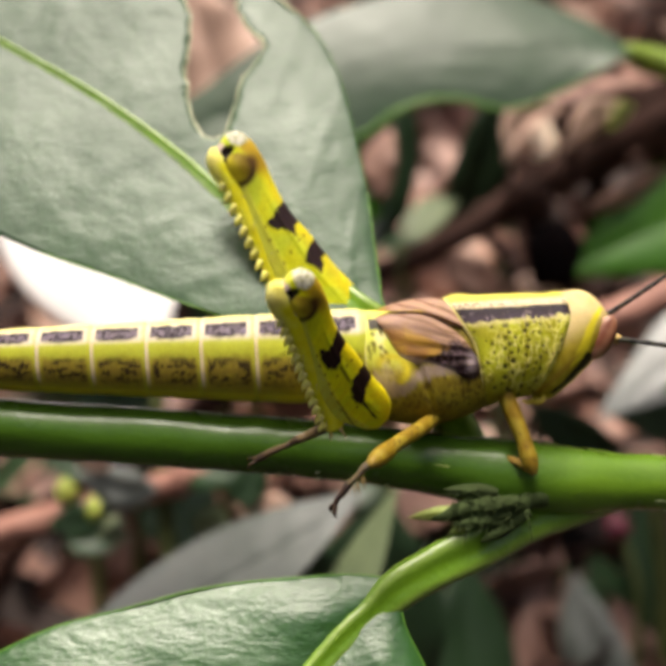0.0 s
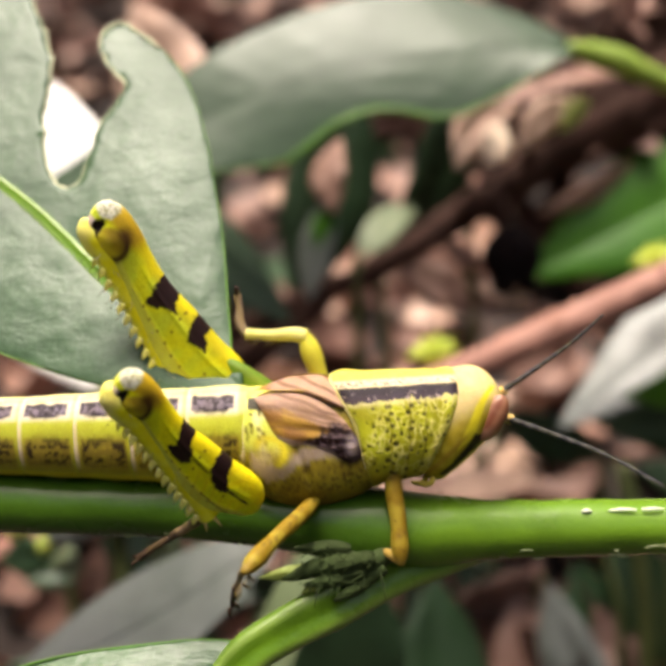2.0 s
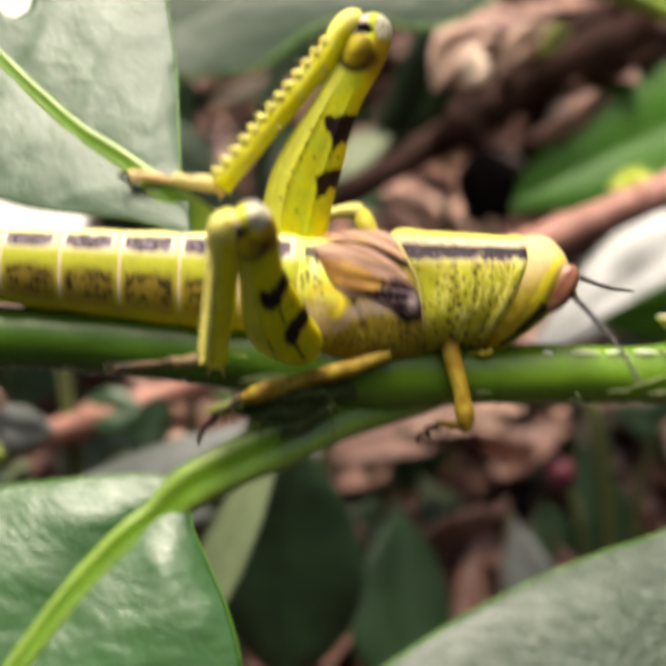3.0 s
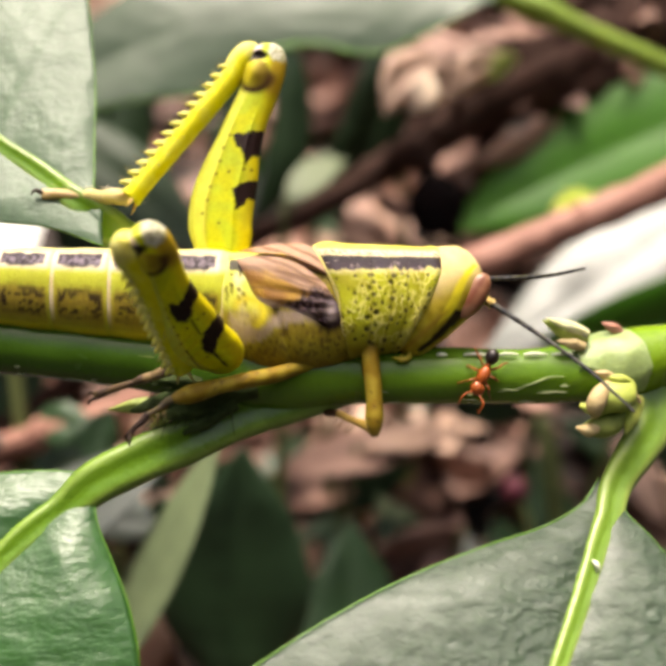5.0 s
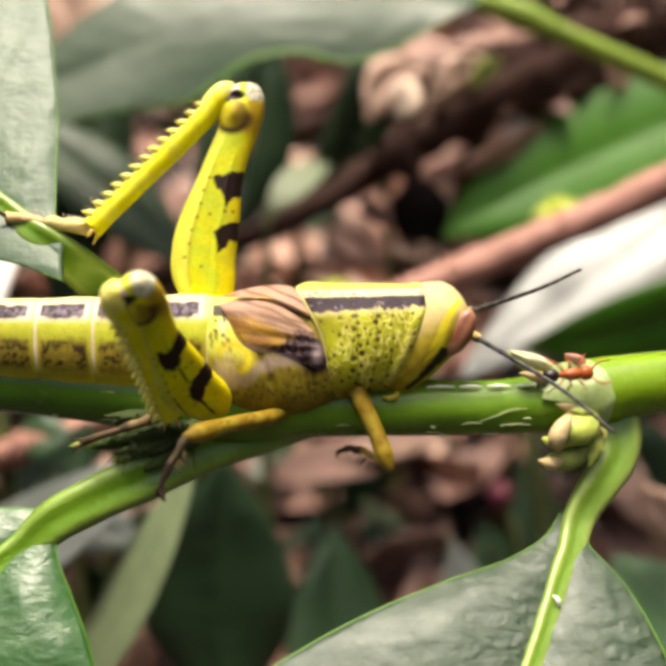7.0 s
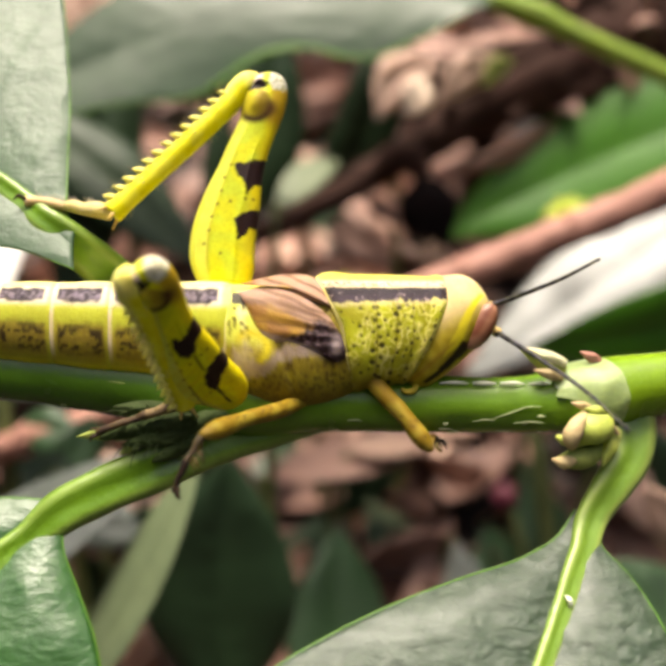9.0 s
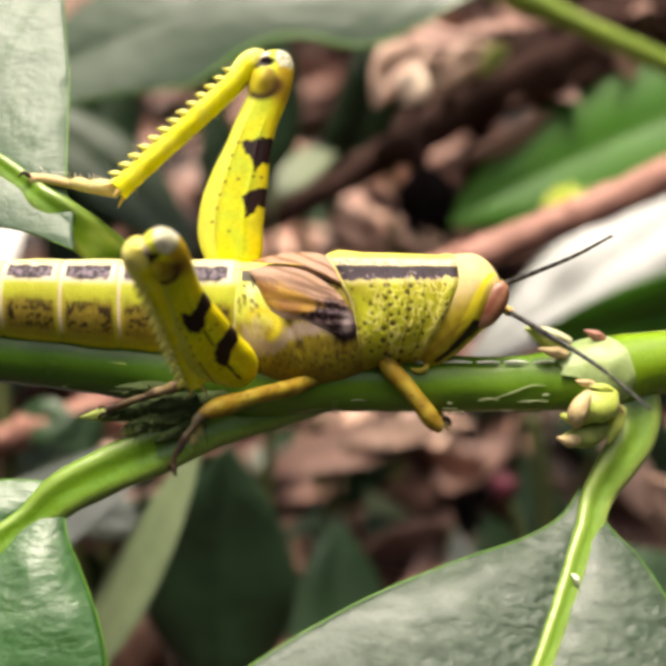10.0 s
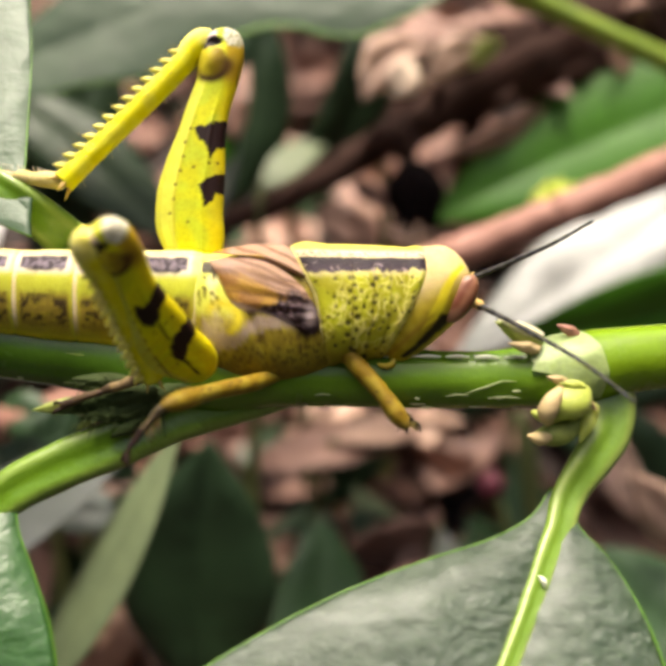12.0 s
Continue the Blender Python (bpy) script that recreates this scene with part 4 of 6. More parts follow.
def make_sky_block():
    """An unseen dark green ring, added all round to block light from the low sky."""
    n, m = 120, 26
    co = np.zeros((n, m, 3))
    for i in range(n):
        a = 2 * math.pi * i / n
        for j in range(m):
            h = j / (m - 1)
            r = 1000 + 90 * noise.noise(Vector((math.cos(a) * 5, math.sin(a) * 5, h * 4))) + 120 * h * h
            co[i, j] = (math.cos(a) * r, math.sin(a) * r + 150, -10 + h * 900 + 90 * h * noise.noise(Vector((math.cos(a) * 9, math.sin(a) * 9, 7))))
    b = Build().grid(np.concatenate([co, co[:1]]))
    tagged(new("backdrop", b.mesh("backdrop", LEAF_DARK)), "unseen dark green ring added to block low sky light", "hedge", kind="structure")
    # loose leaves over the added ring, hanging at all angles
    rng = random.Random(31)
    leaves = Build()
    for k in range(2600):
        a, h = rng.uniform(0, 6.283), rng.random()
        r = 985 + 70 * noise.noise(Vector((math.cos(a) * 5, math.sin(a) * 5, h * 4))) + 115 * h * h - rng.uniform(0, 60)
        litter_leaf(leaves, (math.cos(a) * r, math.sin(a) * r + 150, 10 + h * 900), rng.uniform(45, 95), rng.uniform(0, 6.3), rng.uniform(-1.2, 1.2), rng.uniform(0.1, 0.8), k)
    tagged(new("ring_leaves", leaves.mesh("ring_leaves", LEAF_BACK)), "dark glossy leaves added over the unseen ring", "foliage", kind="stuff")


make_sky_block()
make_white_leaf()
make_back_branch()
make_dead_branch()
make_red_twig()
make_shrub()


# ---- the grasshopper, x forward, y to its far side, z up, origin low in the thorax ----
hopper = thing("grasshopper", "yellow-green grasshopper nymph with brown marks clinging to a stem", "grasshopper")

YELLOW, LIME, OLIVE = (0.80, 0.70, 0.012), (0.43, 0.46, 0.035), (0.38, 0.31, 0.03)
CREAM, BROWN, PURPLE = (0.80, 0.68, 0.42), (0.014, 0.003, 0.003), (0.020, 0.011, 0.017)
LILAC, PALE, OCHRE = (0.42, 0.32, 0.31), (0.72, 0.58, 0.42), (0.50, 0.33, 0.025)


def mix(a, b, k):
    k = max(0.0, min(1.0, k))
    return tuple(p + (q - p) * k for p, q in zip(a, b))


def step(x, a, b):
    s = max(0.0, min(1.0, (x - a) / (b - a)))
    return s * s * (3 - 2 * s)


def fuzz(x, y, z, k=1.0):
    return noise.noise(Vector((x * k, y * k, z * k)))


def mark(x, z, poly, soft=0.12, ragged=0.0):
    """How far (0 to 1) a place lies inside an outline, its edge a little ragged."""
    d = nearest(x, z, poly)[0] * (1 if inside(x, z, poly) else -1)
    if ragged:
        d += ragged * fuzz(x, 0, z, 3.0) + ragged * 0.6 * fuzz(x, 7, z, 7.0)
    return step(d, -soft, soft)


def body_rings(rows, n=90, m=72, slant=0.0):
    """Rows: x, top z, bottom z, half width, squareness; the rings lean by slant at the foot."""
    r = spline([(a, 0, 0, b, c, w, q) for a, b, c, w, q in rows], n)
    a = np.linspace(0, 2 * np.pi, m, endpoint=False)
    co = np.zeros((n, m, 3))
    for i in range(n):
        x, _, _, top, low, w, q = r[i]
        ca, sa = np.cos(a), np.sin(a)
        e = 2 / q
        zz = np.sign(sa) * np.abs(sa)**e
        co[i, :, 1] = np.sign(ca) * np.abs(ca)**e * w
        co[i, :, 2] = (top + low) / 2 + zz * (top - low) / 2
        co[i, :, 0] = x + slant * (1 - (zz + 1) / 2)
    return co


def make_abdomen():
    edges = [-7.0 - 3.72 * k for k in range(9)] + [-40.2]

    def top(x):
        return 5.05 if x > -32 else 5.05 - (-32 - x)**2 * 0.012

    def low(x):
        return -1.2 + max(0, -12 - x) * 0.105 + (max(0, -34 - x)**2) * 0.03

    for k in range(9):
        x0, x1 = edges[k] + 0.25, edges[k + 1]
        rows = []
        for s in (0, 0.12, 0.3, 0.55, 0.8, 0.93, 1.0):
            x = x0 + (x1 - x0) * s
            puff = 0.10 * math.sin(math.pi * min(1, s * 1.05)) + (-0.10 if s < 0.05 else 0) + (0.05 if s > 0.9 else 0)
            taper = 1.0 if k < 8 else math.sqrt(max(0.03, 1 - s * s))
            mid = (top(x) + low(x)) / 2
            h = (top(x) - low(x)) / 2 * taper
            rows.append((x, mid + h + puff, mid - h - puff, (2.75 + (x + 8) * 0.028) * taper + puff, 2.25))
        b = Build().grid(body_rings(rows, n=54, m=96), ring=True, caps=True)

        def colour(x, y, z):
            s = (x0 - x) / (x0 - x1)
            t, l = top(x), low(x)
            h = (z - l) / (t - l)
            n = fuzz(x, y, z, 1.6)
            f = fuzz(x, y, z, 5.0)
            c = mix(OLIVE, LIME, step(h + 0.1 * n, 0.36, 0.60))
            # broken brown streaks low on the flank
            zone = math.exp(-((h - 0.36) / 0.17)**4) * step(s, 0.10, 0.2) * step(s, 0.92, 0.82)
            streaks = noise.noise(Vector((x * 1.1 + k * 7, y * 0.4, z * 2.7))) + 0.5 * noise.noise(Vector((x * 3.2, k, z * 4.5)))
            c = mix(c, (0.22, 0.155, 0.02), 0.85 * step(h, 0.56, 0.48) * step(h, 0.14, 0.2) * step(s, 0.08, 0.16) * step(s, 0.92, 0.84))
            c = mix(c, (0.020, 0.008, 0.004), zone * step(streaks + 0.35 * math.exp(-((h - 0.5 + 0.25 * (s - 0.55)**2 * 4) / 0.045)**2), 0.0, 0.22) * 0.94)
            c = mix(c, (0.34, 0.28, 0.02), step(f, 0.15, 0.4) * 0.6 * step(h, 0.6, 0.4))
            c = mix(c, (0.66, 0.56, 0.04), step(h, 0.13, 0.06))
            # dark dash below the pale back line, lilac in its middle
            if h > 0.62:
                u = (s - 0.55) / 0.36
                wob = 0.02 * fuzz(x, 3, z, 2.5)
                dash = step(h, 0.745 + wob + 0.03 * u * u, 0.775 + wob + 0.03 * u * u) * step(h, 0.94 + wob, 0.915 + wob) * step(abs(u), 1.06, 0.94)
                c = mix(c, (0.66, 0.56, 0.50), 0.8 * step(h, 0.70, 0.77) * step(h, 0.975, 0.94))
                c = mix(c, mix(PURPLE, (0.16, 0.125, 0.16), step(abs(h - 0.845), 0.075, 0.02) * step(fuzz(x, y, z, 3.5), -0.4, 0.3)), dash)
            c = mix(c, (0.80, 0.74, 0.30), step(h, 0.94, 0.97))
            # pale hind rim of the segment
            c = mix(c, PALE, step(s, 0.92, 0.96) * 0.8 * step(h, 0.1, 0.3))
            c = mix(c, LIME, step(s, 0.16, 0.08) * 0.5)
            return c
        b.paint(colour)
        part("abdomen_segment", b, SHELL, hopper)


def make_thorax():
    rows = [(-8.0, 4.9, -1.2, 2.6, 2.2), (-6.0, 4.95, -2.6, 3.0, 2.3), (-3.5, 4.9, -3.3, 3.2, 2.4), (-1.0, 4.9, -3.1, 3.2, 2.4), (1.2, 4.8, -2.3, 3.0, 2.3), (2.2, 4.2, -1.6, 2.5, 2.2)]
    b = Build().grid(body_rings(rows, n=110, m=96), ring=True, caps=True)
    # plates and grooves of the side
    v = []
    for x, y, z in b.v:
        g = 0.10 * math.exp(-((x + 7.0 + 0.12 * z) / 0.16)**2) + 0.16 * math.exp(-((x + 3.2 + 0.3 * z) / 0.22)**2) * (z < 1.5)
        g += 0.10 * math.exp(-((x + 0.4 + 0.2 * z) / 0.2)**2) * (z < 1.0)
        lump = 0.22 * math.exp(-((x + 4.6)**2 + (z - 0.2)**2) / 1.1)
        v.append((x, y * (1 - g / 3 + lump / 3), z))
    b.v = v

    dots = [(random.Random(k).uniform(-7, -4.6), random.Random(k + 50).uniform(1.3, 3.5)) for k in range(16)]

    def colour(x, y, z):
        n, f = fuzz(x, y, z, 1.3), fuzz(x, y, z, 4.0)
        # mottled olive below, pale lime behind the wing pads
        c = mix((0.22, 0.165, 0.012), (0.32, 0.26, 0.02), step(n, -0.3, 0.3))
        c = mix(c, (0.085, 0.05, 0.008), step(f + 0.5 * fuzz(x, y, z, 9.0), 0.12, 0.4) * 0.8)
        c = mix(c, (0.24, 0.15, 0.012), step(z, -1.4, -2.8) * 0.7)
        pale = step(x, -3.6, -4.8) * step(z, 0.6, 1.6)
        c = mix(c, mix((0.62, 0.66, 0.10), (0.74, 0.70, 0.30), step(n, 0.0, 0.5)), pale)
        for dx, dz in dots:
            if abs(x - dx) < 0.3 and abs(z - dz) < 0.3:
                c = mix(c, (0.10, 0.08, 0.01), step(math.hypot(x - dx, z - dz), 0.2, 0.1) * pale)
        # lilac ridge below the pad, curling round the hip
        lil = mark(x, z, [(-6.5, 0.9), (-5.6, 0.0), (-4.7, -0.2), (-3.6, 0.7), (-1.8, 1.2), (0.4, 0.9), (0.6, 0.2), (-1.6, 0.3), (-3.3, 0.0), (-4.6, -0.95), (-5.6, -1.2), (-6.6, -0.2)], 0.15, 0.2)
        c = mix(c, mix(LILAC, (0.44, 0.33, 0.29), step(f, -0.1, 0.4)), lil * 0.68)
        loop = math.hypot((x + 5.3) * 0.9, z - 0.75)
        c = mix(c, (0.62, 0.52, 0.02), math.exp(-((loop - 0.95) / 0.24)**2) * step(x + z, -5.4, -4.6) * 0.95)
        c = mix(c, (0.46, 0.38, 0.22), math.exp(-(math.hypot(x + 5.7, z - 0.4) / 0.5)**2) * 0.8)
        spot = math.exp(-((z - 0.2) / 0.42)**2 - ((x - 0.0) / 0.7)**2)
        c = mix(c, BROWN, min(1, spot * 1.7))
        c = mix(c, PALE, math.exp(-((x + 7.1) / 0.13)**2) * step(z, 0.0, 1.0) * 0.95)
        c = mix(c, BROWN, math.exp(-((x + 7.32 + 0.03 * z) / 0.06)**2) * step(z, 0.0, 1.0) * 0.6)
        if z > 3.2:
            c = mix(c, PURPLE, step(z, 3.45, 3.6) * step(z, 4.4, 4.25) * (0.95 if abs(x + 7.0) > 0.35 else 0.0))
            c = mix(c, (0.80, 0.72, 0.16), step(z, 4.35, 4.5))
        return c
    b.paint(colour)
    part("thorax", b, SHELL, hopper)


def make_wing_pads():
    """Folded triangular wing buds lying on both flanks, the hind pair over the fore pair."""
    for side in (-1, 1):
        for name, outline, lift in (("hind_wing_pad", [(-6.2, 4.35), (-4.9, 4.6), (-3.3, 4.55), (-0.9, 3.2), (0.2, 1.9), (0.75, 0.5), (0.1, -0.1), (-0.9, 0.25), (-1.8, 0.7), (-3.1, 1.1), (-4.2, 1.2), (-4.9, 2.0), (-5.5, 3.2)], 0.30),
                                    ("fore_wing_pad", [(-6.2, 4.85), (-4.6, 5.35), (-3.2, 5.55), (-1.2, 5.25), (-0.5, 4.2), (-0.3, 3.3), (-0.8, 3.5), (-3.0, 4.45)], 0.45)):
            root = np.array([-2.2, 2.4]) if name == "hind_wing_pad" else np.array([-1.6, 4.6])
            rim = spline([(x, 0, z) for x, z in outline + outline[:1]], 101)[:-1][:, [0, 2]]
            n = 26
            co = np.zeros((n, len(rim), 3))
            for i in range(n):
                s = i / (n - 1)
                for j, q in enumerate(rim):
                    x, z = root + (q - root) * s
                    w = 3.15 * max(0.05, 1 - abs((z - 0.9) / 4.6)**2.4)**0.42
                    fold = 0.05 * math.sin(math.atan2(z - 1.0, x - 4.2) * 48)
                    edge_ = lift * (1 - s**6)
                    co[i, j] = (x, side * (w + edge_ * 0.8 + fold * (1 - s**4)), z)
            b = Build().grid(co if side < 0 else co[:, ::-1], ring=True)

            def colour(x, y, z):
                a = math.atan2(z - 1.0, x - 4.2)
                line = math.sin(a * 64 + fuzz(x, 0, z, 0.6) * 2.5)
                n = fuzz(x, 1, z, 0.9)
                c = mix((0.25, 0.12, 0.028), (0.36, 0.20, 0.032), step(n, -0.3, 0.3))
                c = mix(c, (0.16, 0.08, 0.03), step(line, 0.7, 0.98) * 0.6)
                if name == "hind_wing_pad":
                    # pinkish fold along the upper edge
                    up = z - (4.35 - max(0, x + 4.2) * 0.52)
                    c = mix(c, mix((0.36, 0.22, 0.15), (0.19, 0.10, 0.06), step(line, 0.3, 0.9)), step(up, -0.95, -0.65))
                    rag = 0.5 * fuzz(x, 2, z, 1.4) + 0.35 * fuzz(x, 2, z, 3.6)
                    dark = step(2.45 - 0.42 * abs(x + 0.9) + rag, z - 0.25, z + 0.3) * step(x + rag, -3.3, -2.9)
                    c = mix(c, mix(BROWN, (0.10, 0.06, 0.07), step(fuzz(x, 5, z, 4.0), 0.0, 0.4)), dark)
                    c = mix(c, (0.50, 0.40, 0.40), 0.85 * math.exp(-((x - 0.05) / 0.32)**2 - ((z - 1.0) / 0.5)**2))
                    c = mix(c, LILAC, step(z - 0.75 + 0.33 * (x + 1.8), 0.3, 0.05) * 0.7 * step(x, -0.8, -1.4))
                else:
                    c = mix(c, mix((0.38, 0.235, 0.16), (0.20, 0.10, 0.055), step(line, 0.3, 0.9)), step(x, -5.6, -4.8))
                    c = mix(c, (0.72, 0.50, 0.04), 0.8 * math.exp(-((z - 4.55) / 0.16)**2) * step(x, -2.6, -3.4))
                return c
            b.paint(colour)
            part(name, b, SHELL, hopper, "orange-brown veined wing pad")


def make_pronotum():
    rows = [(-0.95, 5.45, -1.9, 3.25, 2.5), (-0.6, 5.62, -2.1, 3.38, 2.5), (1.5, 5.60, -2.05, 3.35, 2.45), (4.0, 5.55, -1.9, 3.15, 2.4), (6.2, 5.45, -1.75, 2.95, 2.35), (7.5, 5.35, -1.5, 2.8, 2.3), (7.75, 5.1, -1.2, 2.6, 2.2)]
    co = body_rings(rows, n=230, m=250)
    # the rear margin runs forward to its foot, the front margin far back
    rear = lambda z: np.interp(z, (-2.1, 2.2, 5.3), (1.0, 0.35, -1.25))
    front = lambda z: np.interp(z, (-2.0, -1.7, 1.5, 3.7, 5.5), (4.5, 4.75, 6.35, 7.35, 7.45))
    for i in range(co.shape[0]):
        z = co[i, :, 2]
        s = (co[i, :, 0] + 0.95) / 8.7
        co[i, :, 0] = rear(z) + s * (front(z) - rear(z))
    b = Build().grid(co, ring=True, caps=True)
    rng = random.Random(11)
    pits = []
    for cx in (2.45, 2.75, 3.9, 4.9):
        z = 3.3
        while z > -1.6:
            pits.append((cx + rng.uniform(-0.16, 0.16) - (0 if cx < 3 else 0.16 * max(0, 1 - z)), z, rng.uniform(0.08, 0.17)))
            z -= rng.uniform(0.42, 0.85)
    for _ in range(900):
        x, z = rng.uniform(0.2, 7.0), rng.uniform(-1.7, 3.5)
        if len(pits) < 80 and all((x - a)**2 + (z - c)**2 > 0.42**2 for a, c, _ in pits):
            pits.append((x, z, rng.uniform(0.05, 0.12)))
    grid_ = {}
    for p in pits:
        grid_.setdefault((int(p[0] + 9), int(p[1] + 9)), []).append(p)
    v, col = [], []
    m = co.shape[1]
    for q, (x, y, z) in enumerate(b.v):
        zone = step(z, 3.8, 3.4)
        dark = 0.0
        if z < 3.8:
            gx, gz = int(x + 9), int(z + 9)
            for i in (gx - 1, gx, gx + 1):
                for j in (gz - 1, gz, gz + 1):
                    for a, c, r in grid_.get((i, j), ()):
                        dark = max(dark, 1 - step(math.hypot(x - a, (z - c) * 1.15), r * 0.75, r * 1.5))
        # a broken net of pale raised lines
        w1, w2 = fuzz(x, 1, z, 1.35), fuzz(x, 9, z, 2.3)
        net = max(math.exp(-(w1 / 0.065)**2), 0.8 * math.exp(-(w2 / 0.09)**2)) * step(fuzz(x, 4, z, 0.9), -0.35, 0.1) * zone
        seam = max(math.exp(-((x - a + 0.12 * max(0, 1 - z) * (a - 2.2)) / 0.07)**2) for a in (2.6, 3.9, 4.95)) * step(z, 4.6, 4.0)
        inward = zone * (0.035 * net - 0.06 * dark) - 0.05 * seam
        v.append((x, y * (1 + inward / 3.2), z))
        n = fuzz(x, y, z, 0.8)
        c = mix((0.33, 0.32, 0.014), (0.46, 0.48, 0.022), step(n, -0.3, 0.35))
        c = mix(c, (0.30, 0.22, 0.015), step(z, 0.6, -1.8) * 0.7)
        c = mix(c, (0.80, 0.74, 0.22), net * 0.9 * step(z, -2.6, 1.0))
        c = mix(c, (0.20, 0.17, 0.012), seam * 0.55)
        c = mix(c, (0.74, 0.66, 0.16), step(x, front(z) - 0.9, front(z) - 0.3) * 0.35 * step(z, 2.8, 1.8))
        c = mix(c, (0.03, 0.016, 0.006), dark * zone * 0.85)
        wob = 0.10 * fuzz(x, 3, z, 2.2) + 0.10 * fuzz(x, 3, z, 5.0)
        low = 3.62 + 0.03 * x + wob * (1.0 if x < 2.4 else 1.9)
        band = step(z, low - 0.06, low + 0.06) * step(z, 4.66 + wob * 0.5, 4.56 + wob * 0.5) * step(x, 7.25, 7.1)
        c = mix(c, CREAM, step(z, low - 0.45, low) * 0.5)
        scuff = step(fuzz(x, 8, z, 3.2) + 0.4 * fuzz(x, 8, z, 8.0), 0.3, 0.6) * step(z, 4.4, 4.0)
        c = mix(c, mix(mix(PURPLE, (0.055, 0.035, 0.05), step(z, 4.3, 3.7)), (0.42, 0.32, 0.32), scuff * 0.8), band)
        c = mix(c, (0.62, 0.52, 0.36), step(z, 4.58 + wob * 0.4, 4.68))
        c = mix(c, (0.10, 0.06, 0.05), step(z, 4.66, 4.74) * step(z, 5.1, 4.95) * step(fuzz(x, y, z, 4.5), 0.1, 0.3) * 0.75)
        c = mix(c, (0.62, 0.56, 0.10), step(z, 5.0, 5.15))
        edge_ = q // m
        if edge_ < 5:
            c = mix(c, (0.78, 0.70, 0.26), 0.85)
        elif edge_ < 8:
            c = mix(c, (0.10, 0.06, 0.015), 0.5 * step(z, 4.4, 3.5))
        col.append(c)
    b.v, b.c = v, col
    part("pronotum", b, SHELL, hopper, "pitted yellow-green shield with a dark brown side band")


def make_head():
    # slices from the neck to the brow; the face slants back to the mouth
    rows = [(4.4, 4.9, -1.4, 2.2, 2.2), (5.2, 5.1, -1.95, 2.4, 2.2), (5.9, 5.2, -2.0, 2.55, 2.2), (6.7, 5.38, -1.5, 2.66, 2.2), (7.7, 5.55, -0.75, 2.72, 2.2), (8.6, 5.5, 0.05, 2.6, 2.15), (9.35, 5.05, 0.75, 2.25, 2.1), (9.9, 4.35, 1.4, 1.75, 2.0),
            (10.2, 3.65, 1.95, 1.1, 2.0), (10.33, 3.1, 2.35, 0.5, 2.0), (10.35, 2.75, 2.6, 0.1, 2.0)]
    b = Build().grid(body_rings(rows, n=150, m=130), ring=True, caps=True)
    streak_ = [(8.9, 1.1), (8.5, 0.5), (7.6, -0.3), (6.5, -1.25), (5.9, -1.65), (5.7, -1.45), (6.6, -0.65), (7.5, 0.35), (8.1, 1.2)]
    rim_ = [(9.8, 4.2), (9.3, 3.8), (8.85, 3.1), (8.5, 2.3), (8.2, 1.4), (7.8, 0.8), (7.2, 0.4), (6.9, 0.1), (7.25, 1.0), (7.7, 1.9), (8.1, 2.8), (8.7, 3.7), (9.3, 4.2)]

    def colour(x, y, z):
        n = fuzz(x, y, z, 1.5)
        c = mix((0.38, 0.29, 0.015), (0.48, 0.38, 0.03), step(n, -0.3, 0.3))
        c = mix(c, (0.66, 0.52, 0.24), step(z - (x - 7) * 0.45, 1.4, 3.2))
        c = mix(c, (0.76, 0.66, 0.03), mark(x, z, rim_, 0.12))
        c = mix(c, (0.34, 0.18, 0.02), math.exp(-((z - 0.2 - (x - 6.6) * 0.95) / 0.2)**2) * step(z, 1.6, 0.8) * 0.6)
        c = mix(c, BROWN, mark(x, z, streak_, 0.1, 0.06))
        # pale face in front of the streak
        c = mix(c, (0.60, 0.48, 0.10), step((x - 5.9) * 0.72 - (z + 1.85) * 0.9, -0.10, 0.2) * step(z, 1.6, 0.6) * 0.9)
        return c
    b.paint(colour)
    head = part("head", b, SHELL, hopper, "cream and ochre slanted head")
    ax = np.array([[0.87, -0.10, -0.49], [0.10, 1.0, 0.0], [0.49, -0.06, 0.87]])
    for side in (-1, 1):
        a = ax.copy()
        if side > 0:
            a[:, 1] *= -1
        e = Build().ball((9.35, side * 1.92, 2.12), (0.86, 0.60, 1.66), n=56, m=44, axes=a)

        def eye_colour(x, y, z):
            t = (x - 9.35) * 0.87 - (z - 2.05) * 0.49
            c = mix((0.19, 0.06, 0.03), (0.30, 0.13, 0.07), 0.5 + 0.5 * math.sin(t * 8))
            c = mix(c, (0.36, 0.19, 0.11), step(fuzz(x, y, z, 1.3), 0.0, 0.4) * 0.6)
            return mix(c, (0.04, 0.008, 0.006), step(abs(t), 0.5, 0.8) * 0.7)
        e.paint(eye_colour)
        part("eye", e, EYE, head, "oval reddish brown compound eye")
    for y, x in ((-1.0, 5.3), (-0.4, 4.9)):
        p = Build().tube([(x, y, -1.7), (x - 0.15, y - 0.3, -2.0), (x - 0.7, y - 0.4, -2.1), (x - 1.05, y - 0.3, -1.95)], [0.2, 0.2, 0.17, 0.07], n=8, steps=12, colour=(0.50, 0.40, 0.05))
        part("palp", p, SHELL, head)


